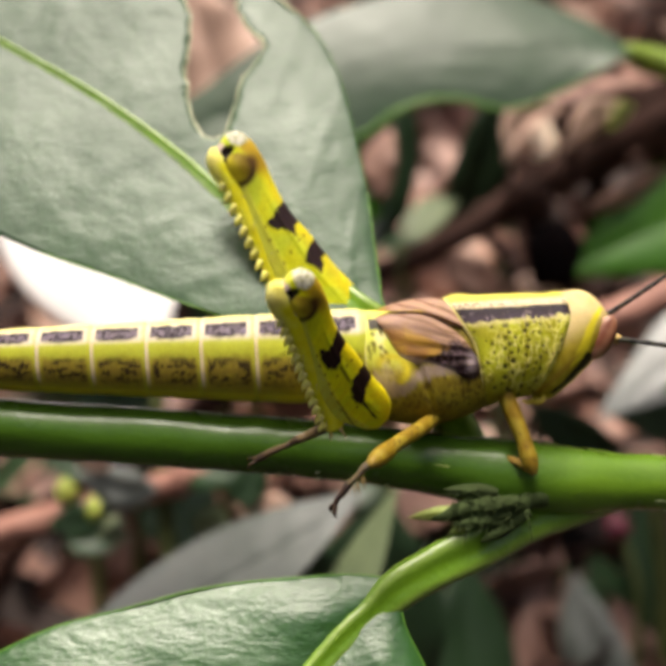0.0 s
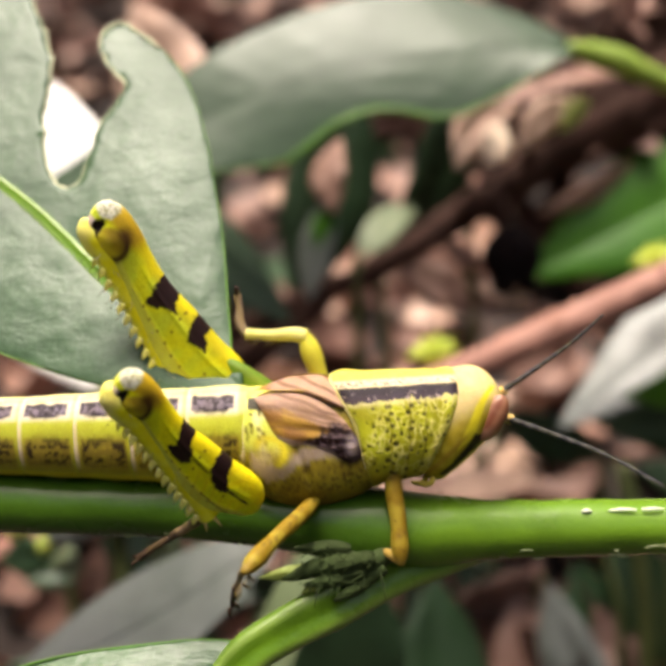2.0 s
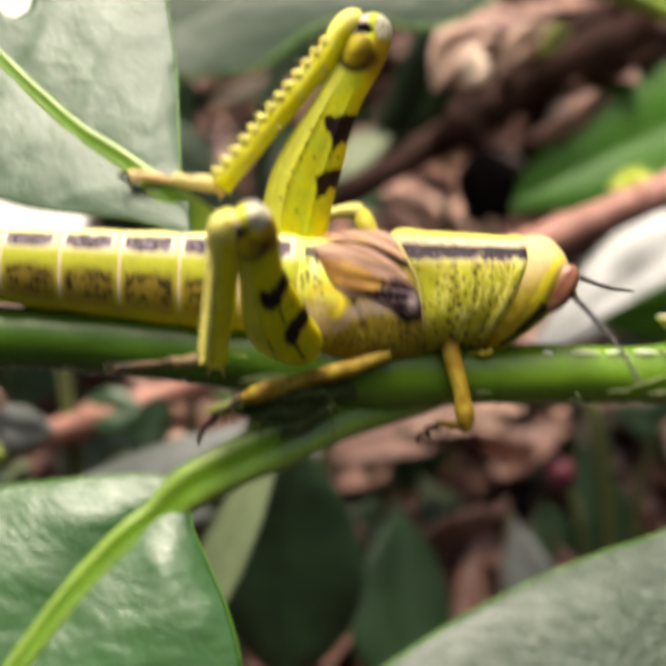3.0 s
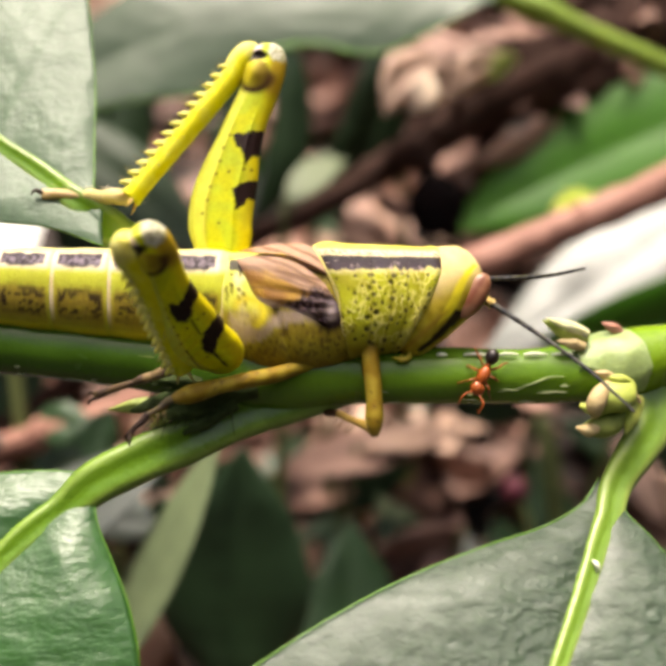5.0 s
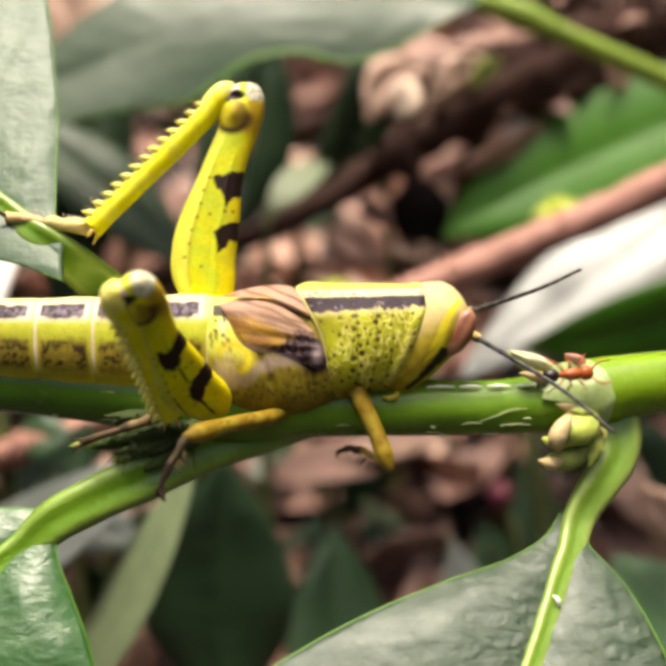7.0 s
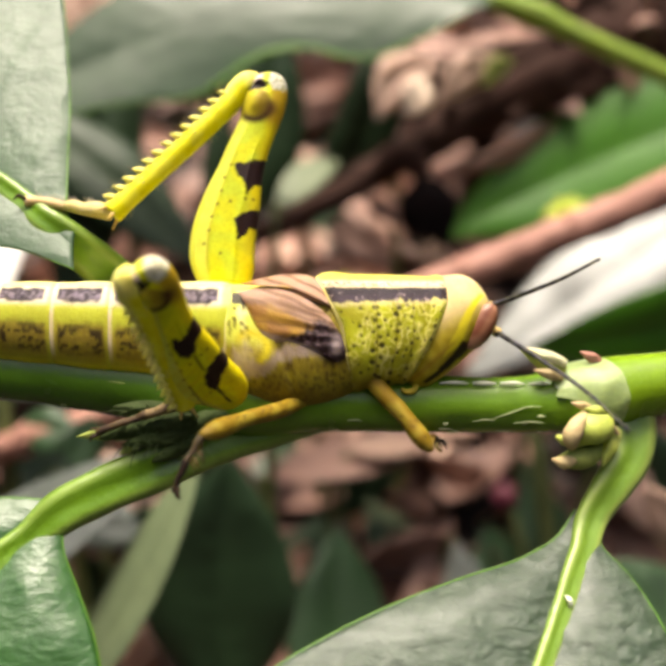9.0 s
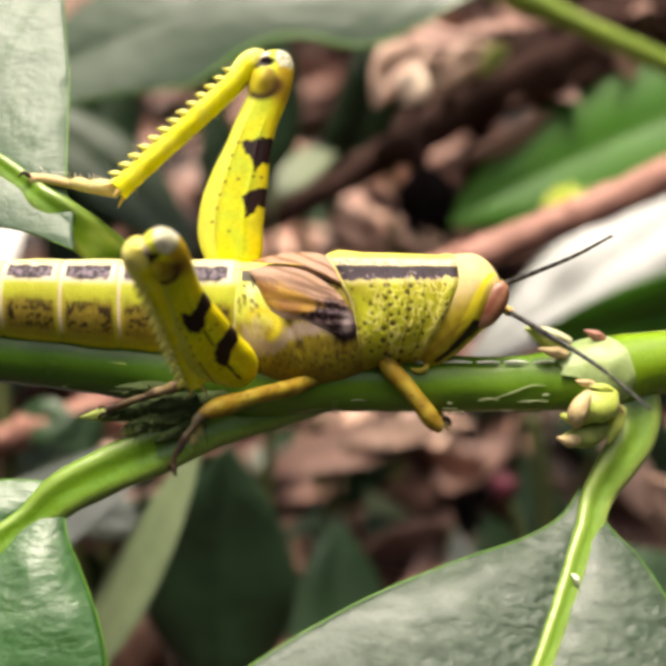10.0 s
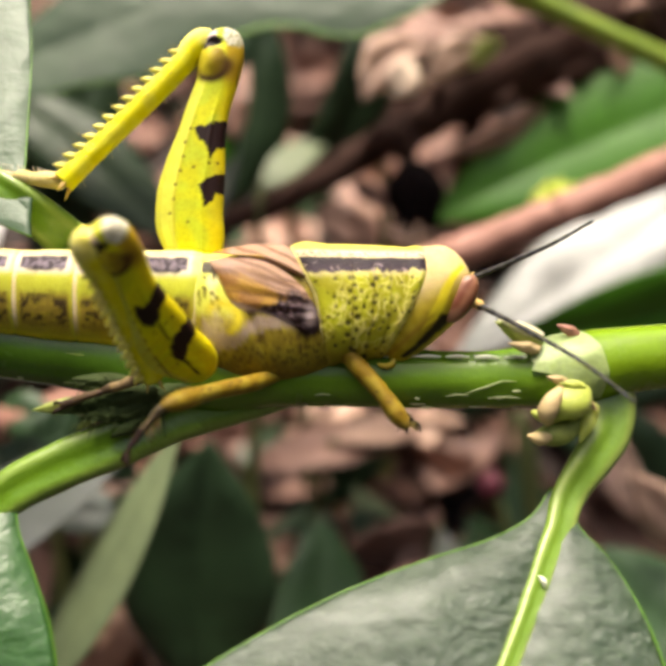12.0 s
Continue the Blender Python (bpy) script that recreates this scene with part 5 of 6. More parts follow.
def antenna(name, length, base, bend):
    b = Build()
    pts = [(0, 0, 0), (length * 0.35, 0, bend * 0.5), (length * 0.7, 0, bend * 0.8), (length, 0, bend * 0.55)]
    # the segments swell a little and alternate in tone
    row = spline(pts, 47)
    b.tube([tuple(q) for q in row], [(0.34 if i < 4 else 0.21 - 0.12 * i / 47) * (0.85 if i % 2 == 0 else 1.05) for i in range(47)], n=8, steps=93)
    b.paint(lambda x, y, z: (0.62, 0.44, 0.16) if x < length * 0.075 else mix((0.03, 0.03, 0.032), (0.07, 0.068, 0.066), 0.5 + 0.5 * math.sin(x / length * 70)))
    ob = part(name, b, SHELL, hopper, "dark beaded antenna")
    ob.matrix_basis = pose(base[0] * MM, base[1] * MM, base[2] * MM)
    return ob


# hind leg: x from hip to knee, z the upper edge, y across
FEMUR = 15.0
FEMUR_NEAR = 11.6
TIBIA = 13.4
TIBIA_NEAR = 10.8


def make_hind_leg(name, side, length):
    b = Build()
    # along the thigh: upper edge, lower edge, half thickness
    rows = [(-0.55, 0.5, -0.4, 0.5), (-0.2, 1.1, -0.9, 0.75), (0.6, 1.7, -1.5, 0.95), (2.0, 1.95, -2.4, 1.15), (4.0, 1.65, -2.8, 1.2), (7.0, 1.4, -2.5, 1.1), (9.0, 1.14, -2.0, 1.0), (10.5, 1.16, -1.72, 0.9), (11.8, 1.34, -1.42, 0.85),
            (12.6, 1.5, -1.25, 0.88), (13.5, 1.62, -1.3, 0.95), (14.6, 1.66, -1.35, 0.98), (15.3, 1.55, -1.15, 0.9), (15.8, 1.3, -0.75, 0.75), (16.15, 0.9, -0.1, 0.5), (16.25, 0.6, 0.2, 0.25)]
    n, m = 230, 110
    r = spline([(x, 0, 0, u, l, w) for x, u, l, w in rows], n)
    a = np.linspace(0, 2 * np.pi, m, endpoint=False)
    co = np.zeros((n, m, 3))
    for i in range(n):
        x, _, _, u, l, w = r[i]
        zz = np.sin(a)
        # raised keels run along the blade of the thigh
        k_ = step(x, 0.6, 2.0) * step(x, 12.0, 10.0)
        keel = 0.10 * k_ * (np.exp(-((zz - 0.42) / 0.08)**2) + np.exp(-((zz + 0.42) / 0.08)**2) + 0.8 * np.exp(-((zz + 0.78) / 0.06)**2))
        co[i, :, 0] = x
        co[i, :, 1] = np.sign(np.cos(a)) * np.abs(np.cos(a))**0.8 * w * (1 + keel)
        co[i, :, 2] = (u + l) / 2 + zz * (u - l) / 2
        # the knee bulges at its sides and is creased below the cap
        knob = 0.30 * np.exp(-((x - 13.7) / 0.75)**2 - ((co[i, :, 2] + 0.35) / 0.7)**2) - 0.28 * np.exp(-((x - 14.95) / 0.28)**2 - ((co[i, :, 2] + 0.3) / 0.5)**2)
        co[i, :, 1] *= 1 + knob
    b.grid(co, ring=True, caps=True)
    up_at = lambda x: np.interp(x, [q[0] for q in rows], [q[1] for q in rows])
    low_at = lambda x: np.interp(x, [q[0] for q in rows], [q[2] for q in rows])
    saddles = ([(9.2, -0.9), (8.5, -0.45), (8.2, 0.15), (7.4, 0.45), (7.9, 0.7), (8.4, 1.4), (10.1, 1.4), (9.7, 0.4), (9.4, -0.2)],
               [(5.4, 0.0), (4.9, 0.25), (4.1, 0.5), (4.5, 0.95), (5.1, 1.15), (5.2, 1.9), (6.8, 1.8), (6.4, 1.0), (6.0, 0.4)])
    if side < 0:
        saddles = ([(9.5, -0.75), (8.6, -0.95), (7.5, -0.8), (7.2, -0.3), (7.7, 0.35), (8.4, 0.7), (8.6, 1.5), (10.3, 1.5), (9.6, 0.5), (9.2, -0.1)],
                   [(5.6, 0.35), (4.9, -0.1), (3.9, -0.45), (3.2, -0.2), (3.0, 0.15), (3.6, 0.5), (4.2, 0.9), (4.6, 1.8), (6.0, 1.8), (5.9, 1.0)])
    dots = [(3.4 + 0.95 * k, -1.62 + 0.085 * k + 0.08 * math.sin(k * 2.3)) for k in range(7)] + [(7.0, 0.45), (7.1, 0.95), (3.0, -0.4), (6.6, -0.5)]

    def colour(x, y, z):
        u, l = up_at(x), low_at(x)
        q = (z - l) / max(0.1, u - l)
        n, f = fuzz(x, y, z, 0.9), fuzz(x, y, z, 5.0)
        c = mix((0.70, 0.69, 0.006), (0.60, 0.65, 0.010), step(n, -0.3, 0.3)) if side < 0 else mix((0.62, 0.64, 0.012), (0.52, 0.61, 0.03), step(n, -0.3, 0.3))
        c = mix(c, (0.40, 0.42, 0.01), 0.35 * step(f, 0.05, 0.4))
        c = mix(c, (0.66, 0.68, 0.10), step(q, 0.34, 0.26) * 0.75)
        c = mix(c, (0.72, 0.52, 0.008), step(q, 0.66, 0.95) * 0.55)
        c = mix(c, (0.40, 0.30, 0.01), math.exp(-((q - 0.295) / 0.012)**2) * 0.55 * step(x, 1.0, 2.0) * step(x, 11, 9.5))
        if side < 0:
            rib_ = math.sin((x + 0.7 * abs(z + 0.3)) * 6.5)
            c = mix(c, (0.58, 0.40, 0.008), 0.3 * step(rib_, 0.5, 0.95) * step(x, 7.0, 5.0))
        for poly in saddles:
            c = mix(c, BROWN, mark(x, z, poly, 0.07, 0.16))
        for dx, dz in dots:
            if abs(x - dx) < 0.3:
                c = mix(c, (0.10, 0.055, 0.005), step(math.hypot(x - dx, z - dz), 0.15, 0.07) * 0.85)
        if side < 0:
            # fine dark lines trailing from the marks to the hip
            c = mix(c, BROWN, step(abs(z - 0.15 - 0.10 * (3.2 - x)), 0.13, 0.06) * step(x, 3.4, 3.2) * step(x, 0.7, 1.2))
            c = mix(c, (0.06, 0.03, 0.004), step(abs(z - 0.05), 0.10, 0.04) * step(x, 7.4, 7.2) * step(x, 5.3, 5.7) * 0.8)
            c = mix(c, (0.08, 0.045, 0.004), step(abs(z + 1.5 - 0.02 * x), 0.09, 0.04) * step(x, 4.6, 4.3) * step(x, 0.6, 1.0) * 0.85)
        # knee: olive bulb ringed with brown, white cap, pinkish lobe, black pit
        k = step(x, 12.0, 13.0)
        c = mix(c, (0.46, 0.29, 0.012), k * step(z, 0.3, 0.9) * 0.9)
        bulb = math.hypot((x - 13.65) / 1.05, (z + 0.35) / 1.05)
        c = mix(c, mix((0.30, 0.22, 0.012), (0.60, 0.52, 0.03), step(z, 0.1, -0.8)), step(bulb, 1.15, 0.95) * k)
        c = mix(c, (0.05, 0.018, 0.005), math.exp(-((bulb - 1.06) / 0.25)**2) * step(x, 14.3, 13.5) * step(z, -1.7, -0.7))
        c = mix(c, (0.10, 0.045, 0.006), math.exp(-(math.hypot(x - 13.5, z - 0.85) / 0.55)**2) * 0.8)
        c = mix(c, mix((0.62, 0.61, 0.48), (0.34, 0.33, 0.20), step(f, -0.1, 0.35)), step(math.hypot((x - 15.75) / 0.95, (z - 1.0) / 0.85) + 0.15 * fuzz(x, y, z, 2.0), 1.05, 0.85))
        c = mix(c, (0.70, 0.56, 0.50), step(math.hypot(x - 15.5, z + 0.85), 0.75, 0.55))
        c = mix(c, (0.016, 0.006, 0.005), mark(x, z, [(14.4, -1.5), (15.0, -1.0), (15.5, -0.35), (15.25, 0.25), (14.85, 0.05), (14.55, -0.6)], 0.1, 0.15))
        return c
    b.paint(colour)
    k = length / 15.0
    b.v = [(x * k, y * (0.85 if side < 0 else 1), z * (0.86 if side < 0 else 1)) for x, y, z in b.v]
    leg = part(name, b, SHELL, hopper, "vivid yellow hind thigh with dark brown marks and a white knee")

    # shin: from the knee along +x, spines on its +z edge, the foot turned off at its end
    tib = TIBIA if side > 0 else TIBIA_NEAR
    t = Build()
    t.tube([(-0.5, 0, -0.1), (0.1, 0, 0.2), (0.9, 0, 0.25), (2.0, 0, 0.1), (5, 0, 0), (tib * 0.72, 0, 0), (tib - 0.6, 0, 0), (tib, 0, 0)], [0.5, 0.82, 0.9, 0.8, 0.76, 0.72, 0.74, 0.78], n=24, steps=90)

    def shin_colour(x, y, z):
        c = mix((0.76, 0.72, 0.010), (0.78, 0.76, 0.05), step(fuzz(x, y, z, 1.2), -0.2, 0.4))
        c = mix(c, (0.74, 0.66, 0.24), step(x, 0.9, 0.2) * 0.6)
        return mix(c, (0.82, 0.80, 0.30), step(z, 0.25, 0.65) * 0.5)
    t.paint(shin_colour)
    rng = random.Random(5)
    for k in range(13):
        x = tib * 0.15 + k * tib * 0.066
        for y in (-0.42, 0.42):
            t.tube([(x, y, 0.45), (x + 0.2, y * 1.3, 0.82), (x + 0.42, y * 1.45, 1.06)], [0.30, 0.2, 0.04], n=7, steps=6, colour=(0.84, 0.80, 0.22))
            t.cone((x + 0.34, y * 1.4, 0.96), (x + 0.47, y * 1.5, 1.14), 0.06, colour=(0.10, 0.06, 0.02))
    for k in range(150 if side > 0 else 26):
        x = 1.2 + (tib - 1.8) * rng.random()
        a_ = rng.uniform(-0.5, 3.64)
        y, z = 0.75 * math.cos(a_), 0.75 * math.sin(a_)
        h = rng.uniform(0.5, 1.0)
        t.cone((x, y, z), (x + 0.25 * h, y * (1 + 1.3 * h), z * (1 + 1.4 * h)), 0.022, n=3, colour=(0.05, 0.04, 0.03) if z > 0.3 else (0.4, 0.36, 0.2))
    for y in (-0.45, 0.45):
        t.cone((tib - 0.2, y, 0.2), (tib + 0.6, y * 1.9, 0.5), 0.2, colour=(0.60, 0.42, 0.16))
        t.cone((tib - 0.2, y, -0.3), (tib + 0.75, y * 1.9, -0.55), 0.2, colour=(0.60, 0.42, 0.16))
    foot = Build()
    foot_c = (0.66, 0.56, 0.24) if side > 0 else (0.20, 0.14, 0.07)
    foot.tube([(0, 0, 0), (1.0, 0, 0.1), (2.0, 0, 0.0)], [0.5, 0.55, 0.42], n=10, steps=10, colour=foot_c)
    foot.tube([(1.9, 0, 0), (2.8, 0, 0.1), (3.2, 0, 0.0)], [0.42, 0.42, 0.3], n=10, steps=8, colour=foot_c)
    foot.tube([(3.1, 0, 0), (4.6, 0, 0.12), (5.9, 0, 0.0)], [0.3, 0.34, 0.4], n=10, steps=10, colour=mix(foot_c, (0.62, 0.42, 0.24) if side > 0 else (0.04, 0.02, 0.01), 0.7))
    for y in (-0.25, 0.25):
        foot.tube([(5.8, y, 0), (6.3, y * 2, 0.15), (6.5, y * 2.4, -0.25)], [0.16, 0.13, 0.03], n=6, steps=8, colour=(0.03, 0.015, 0.01))
    for k in range(40 if side > 0 else 0):
        x, y = 5.5 * rng.random(), rng.choice((-1, 1)) * rng.uniform(0.2, 0.45)
        foot.cone((x, y, 0.2), (x + 0.2, y * 1.6, 0.62), 0.02, n=3, colour=(0.7, 0.6, 0.4))
    if side < 0:
        foot.v = [(x, y * 0.7, z * 0.7) for x, y, z in foot.v]
        foot.c = [mix(c, (0.03, 0.016, 0.012), step(math.sin(x * 2.6) + 0.7 * fuzz(x, y, z, 2.0), 0.3, 0.6) * 0.8) for c, (x, y, z) in zip(foot.c, foot.v)]
    turned = Matrix.Translation((tib, 0, 0)) @ Euler((0, radians(-55 if side > 0 else -82), 0)).to_matrix().to_4x4()
    foot.v = [tuple(turned @ Vector(p)) for p in foot.v]
    o = len(t.v)
    t.v += foot.v
    t.c += foot.c
    t.f += [tuple(k + o for k in f) for f in foot.f]
    shin = part("shin", t, SHELL, leg, "spiny yellow shin ending in a jointed clawed foot")
    return leg, shin


def make_walking_leg(name, thigh, shin_len, foot_c, thick=0.75, foot=1.0, shin_r=1.0, bent=((0, 0), (0.9, -0.35), (1.9, -0.5), (2.6, -0.9))):
    """A thin fore or middle leg: thigh along +x, shin as its sub-part along +x from the knee."""
    b = Build().tube([(-2.0, 0, 0.2), (0.5, 0, 0), (thigh * 0.55, 0, 0.1), (thigh, 0, 0), (thigh + 0.35, 0, 0)], [thick * 0.85, thick * 1.05, thick * 0.95, thick * 0.7, thick * 0.35], n=16, steps=40)

    def colour(x, y, z):
        c = mix((0.23, 0.145, 0.008), (0.32, 0.24, 0.025), step(fuzz(x, y, z, 1.3), -0.2, 0.4))
        c = mix(c, (0.12, 0.07, 0.01), step(fuzz(x, y, z, 4.5), 0.42, 0.5) * 0.8)
        return mix(c, (0.30, 0.20, 0.04), step(x, thigh - 0.4, thigh + 0.2) * 0.6)
    b.paint(colour if thick < 0.6 else lambda x, y, z: mix(colour(x, y, z), (0.58, 0.56, 0.06), 0.75))
    leg = part(name, b, SHELL, hopper, "slender ochre leg")
    s = Build().tube([(0, 0, 0), (0.5, 0, 0.1), (shin_len * 0.6, 0, 0), (shin_len, 0, 0)], [0.36 * shin_r, 0.34 * shin_r, 0.24 * shin_r, 0.25 * shin_r], n=12, steps=24, colour=foot_c[0])
    rng = random.Random(9)
    for k in range(14):
        x = shin_len * (0.25 + 0.7 * rng.random())
        y = rng.choice((-1, 1)) * 0.3
        s.cone((x, y, -0.2), (x + 0.35, y * 2.2, -0.75), 0.06, n=4, colour=(0.12, 0.08, 0.03))
    s.tube([(shin_len + u * foot, 0, w * foot) for u, w in bent], [r * (0.5 + 0.5 * shin_r) for r in (0.25, 0.27, 0.19, 0.21)], n=10, steps=16, colour=foot_c[1])
    tip, way = Vector(bent[-1]), (Vector(bent[-1]) - Vector(bent[-2])).normalized()
    for y in (-0.2, 0.2):
        s.tube([(shin_len + q.x * foot, y * v, q.y * foot) for q, v in ((tip - way * 0.1, 1), (tip + way * 0.5, 2), (tip + way * 0.65 + Vector((0, -0.4)), 2.4))], [0.16, 0.13, 0.03], n=6, steps=8, colour=(0.03, 0.015, 0.01))
    sh = part("shin", s, SHELL, leg, "thin shin with a dark clawed foot")
    sh.matrix_basis = pose(thigh * MM, 0, 0)
    return leg, sh


make_abdomen()
make_thorax()
make_wing_pads()
make_pronotum()
make_head()
antenna_near = antenna("antenna", 12.8, (10.15, -0.7, 2.05), 0.9)
antenna_far = antenna("antenna", 8.8, (10.15, 0.7, 3.4), -0.5)
hind_near, shin_near = make_hind_leg("hind_leg", -1, FEMUR_NEAR)
hind_far, shin_far = make_hind_leg("hind_leg", 1, FEMUR)
DARK_FOOT = ((0.13, 0.10, 0.06), (0.035, 0.02, 0.015))
TAN_FOOT = ((0.34, 0.22, 0.05), (0.07, 0.03, 0.015))
PALE_FOOT = ((0.66, 0.62, 0.20), (0.30, 0.22, 0.14))
fore_near, fore_shin_near = make_walking_leg("fore_leg", 5.2, 3.2, TAN_FOOT, 0.56)
mid_near, mid_shin_near = make_walking_leg("middle_leg", 7.4, 1.9, DARK_FOOT, 0.5, 0.6, 0.7)
mid_far, mid_shin_far = make_walking_leg("middle_leg", 7.5, 4.3, PALE_FOOT, 0.62, 1.0, 1.6, ((0, 0), (0.4, 0.7), (0.5, 1.8), (0.7, 2.8)))


# ---- the ant ----
def make_ant():
    a = thing("ant", "orange ant with a black abdomen walking on the stem", "ant")
    b = Build().ball((-0.75, 0, 0.52), (0.55, 0.46, 0.46), n=20, m=12)
    part("abdomen", b, ANT_DARK, a, "glossy black abdomen")
    b = Build().ball((-0.1, 0, 0.45), (0.24, 0.22, 0.28), n=12, m=8).ball((0.6, 0, 0.52), (0.68, 0.42, 0.42), n=18, m=10)
    part("thorax", b, ANT_SHELL, a)
    h = part("head", Build().ball((1.5, 0, 0.5), (0.5, 0.5, 0.4), n=18, m=12), ANT_SHELL, a)
    for s in (-1, 1):
        part("antenna", Build().tube([(1.8, s * 0.2, 0.65), (2.3, s * 0.7, 1.0), (3.0, s * 0.7, 0.7)], [0.06, 0.06, 0.05], n=6, steps=10), ANT_SHELL, h)
        for k, (x, dx) in enumerate(((0.85, 0.9), (0.45, 0.0), (0.1, -1.0))):
            part("leg", Build().tube([(x, s * 0.2, 0.4), (x + dx * 0.4, s * 0.65, 0.7), (x + dx * 0.8, s * 1.0, -0.1), (x + dx * 1.0, s * 1.2, -0.15)], [0.08, 0.07, 0.05, 0.04], n=6, steps=12), ANT_SHELL, a)
    return a


ant = make_ant()


# ---- what moves ----
# seconds, x, y, z of the grasshopper (mm), degrees its head is raised, degrees turned
BODY = (
    (0, -8.28, -0.6, 3.77, 4, 0),
    (0.5, -7.8, -0.6, 3.35, 4.72, 0),
    (1, -6.9, -0.6, 2.34, 2.41, 0),
    (1.5, -6.72, -0.6, 2.35, 2.81, 0),
    (2, -5.92, -0.6, 1.78, 1.37, 0),
    (2.2, -5.19, -0.6, 1.18, 1.48, 0),
    (2.5, -3.27, -0.6, 0.62, 0.73, 0),
    (2.8, -1.29, -0.6, 0.55, -1.17, 0),
    (3, 0.67, -0.6, -0.14, -1.98, 0),
    (3.2, 1.49, -0.6, -0.48, -2.13, 0),
    (3.5, 1.75, -0.6, -0.52, -1.83, 0),
    (5.3, 2.16, -0.6, -0.54, -0.2, 0),
    (5.5, 2.15, -0.6, -0.72, 0.33, 0),
    (6, 2.3, -0.6, -0.75, 0.3, 0),
    (6.5, 3.02, -0.6, -0.91, 0.68, 0),
    (7, 3.76, -0.6, -1.05, 0.87, 0),
    (7.5, 3.77, -0.6, -0.92, 0.97, 0),
    (7.7, 3.79, -0.6, -1, 1.02, 0),
    (9.3, 4.21, -0.6, -0.76, 0.14, 0),
    (9.5, 4.22, -0.6, -0.66, -0.02, 0),
    (10, 4.63, -0.6, -0.81, -0.09, 0),
    (10.5, 4.64, -0.6, -0.75, -0.16, 0),
    (11, 4.71, -0.6, -0.84, -0.24, 0),
    (11.5, 4.63, -0.6, -0.82, -0.01, 0),
    (12, 4.6, -0.6, -0.92, 0.21, 0),
)
HIP_NEAR, HIP_FAR = (-6.7, -3.2, -2.5), (-7.9, 1.8, 4.0)
FOOT_HOLD = (-11.6, -0.2, 8.2)


def body_pose(x, y, z, raised, turned):
    return pose(x * MM, y * MM, z * MM, 0, -raised, turned)


def body_at(t):
    return body_pose(*(np.interp(t, [r[0] for r in BODY], [r[k] for r in BODY]) for k in range(1, 6)))


def aimed(at, way, up):
    """A pose at a joint with x along way and z as near to up as it goes."""
    x = Vector(way).normalized()
    y = Vector(up).cross(x).normalized()
    z = x.cross(y)
    m = Matrix((x, y, z)).transposed().to_4x4()
    m.translation = Vector(at) * MM
    return m


def jointed(thigh, shin, at, length, up, rows):
    """Key a thigh and its shin: rows of seconds, thigh direction, shin direction, both in the body's space."""
    walk(thigh, [(r[0], aimed(at, r[1:4], up)) for r in rows])
    keys = []
    for r in rows:
        m = aimed(at, r[1:4], up).to_3x3().inverted()
        keys.append((r[0], aimed((length, 0, 0), m @ Vector(r[4:7]), m @ Vector((-0.2, -0.3, 1)))))
    walk(shin, keys)


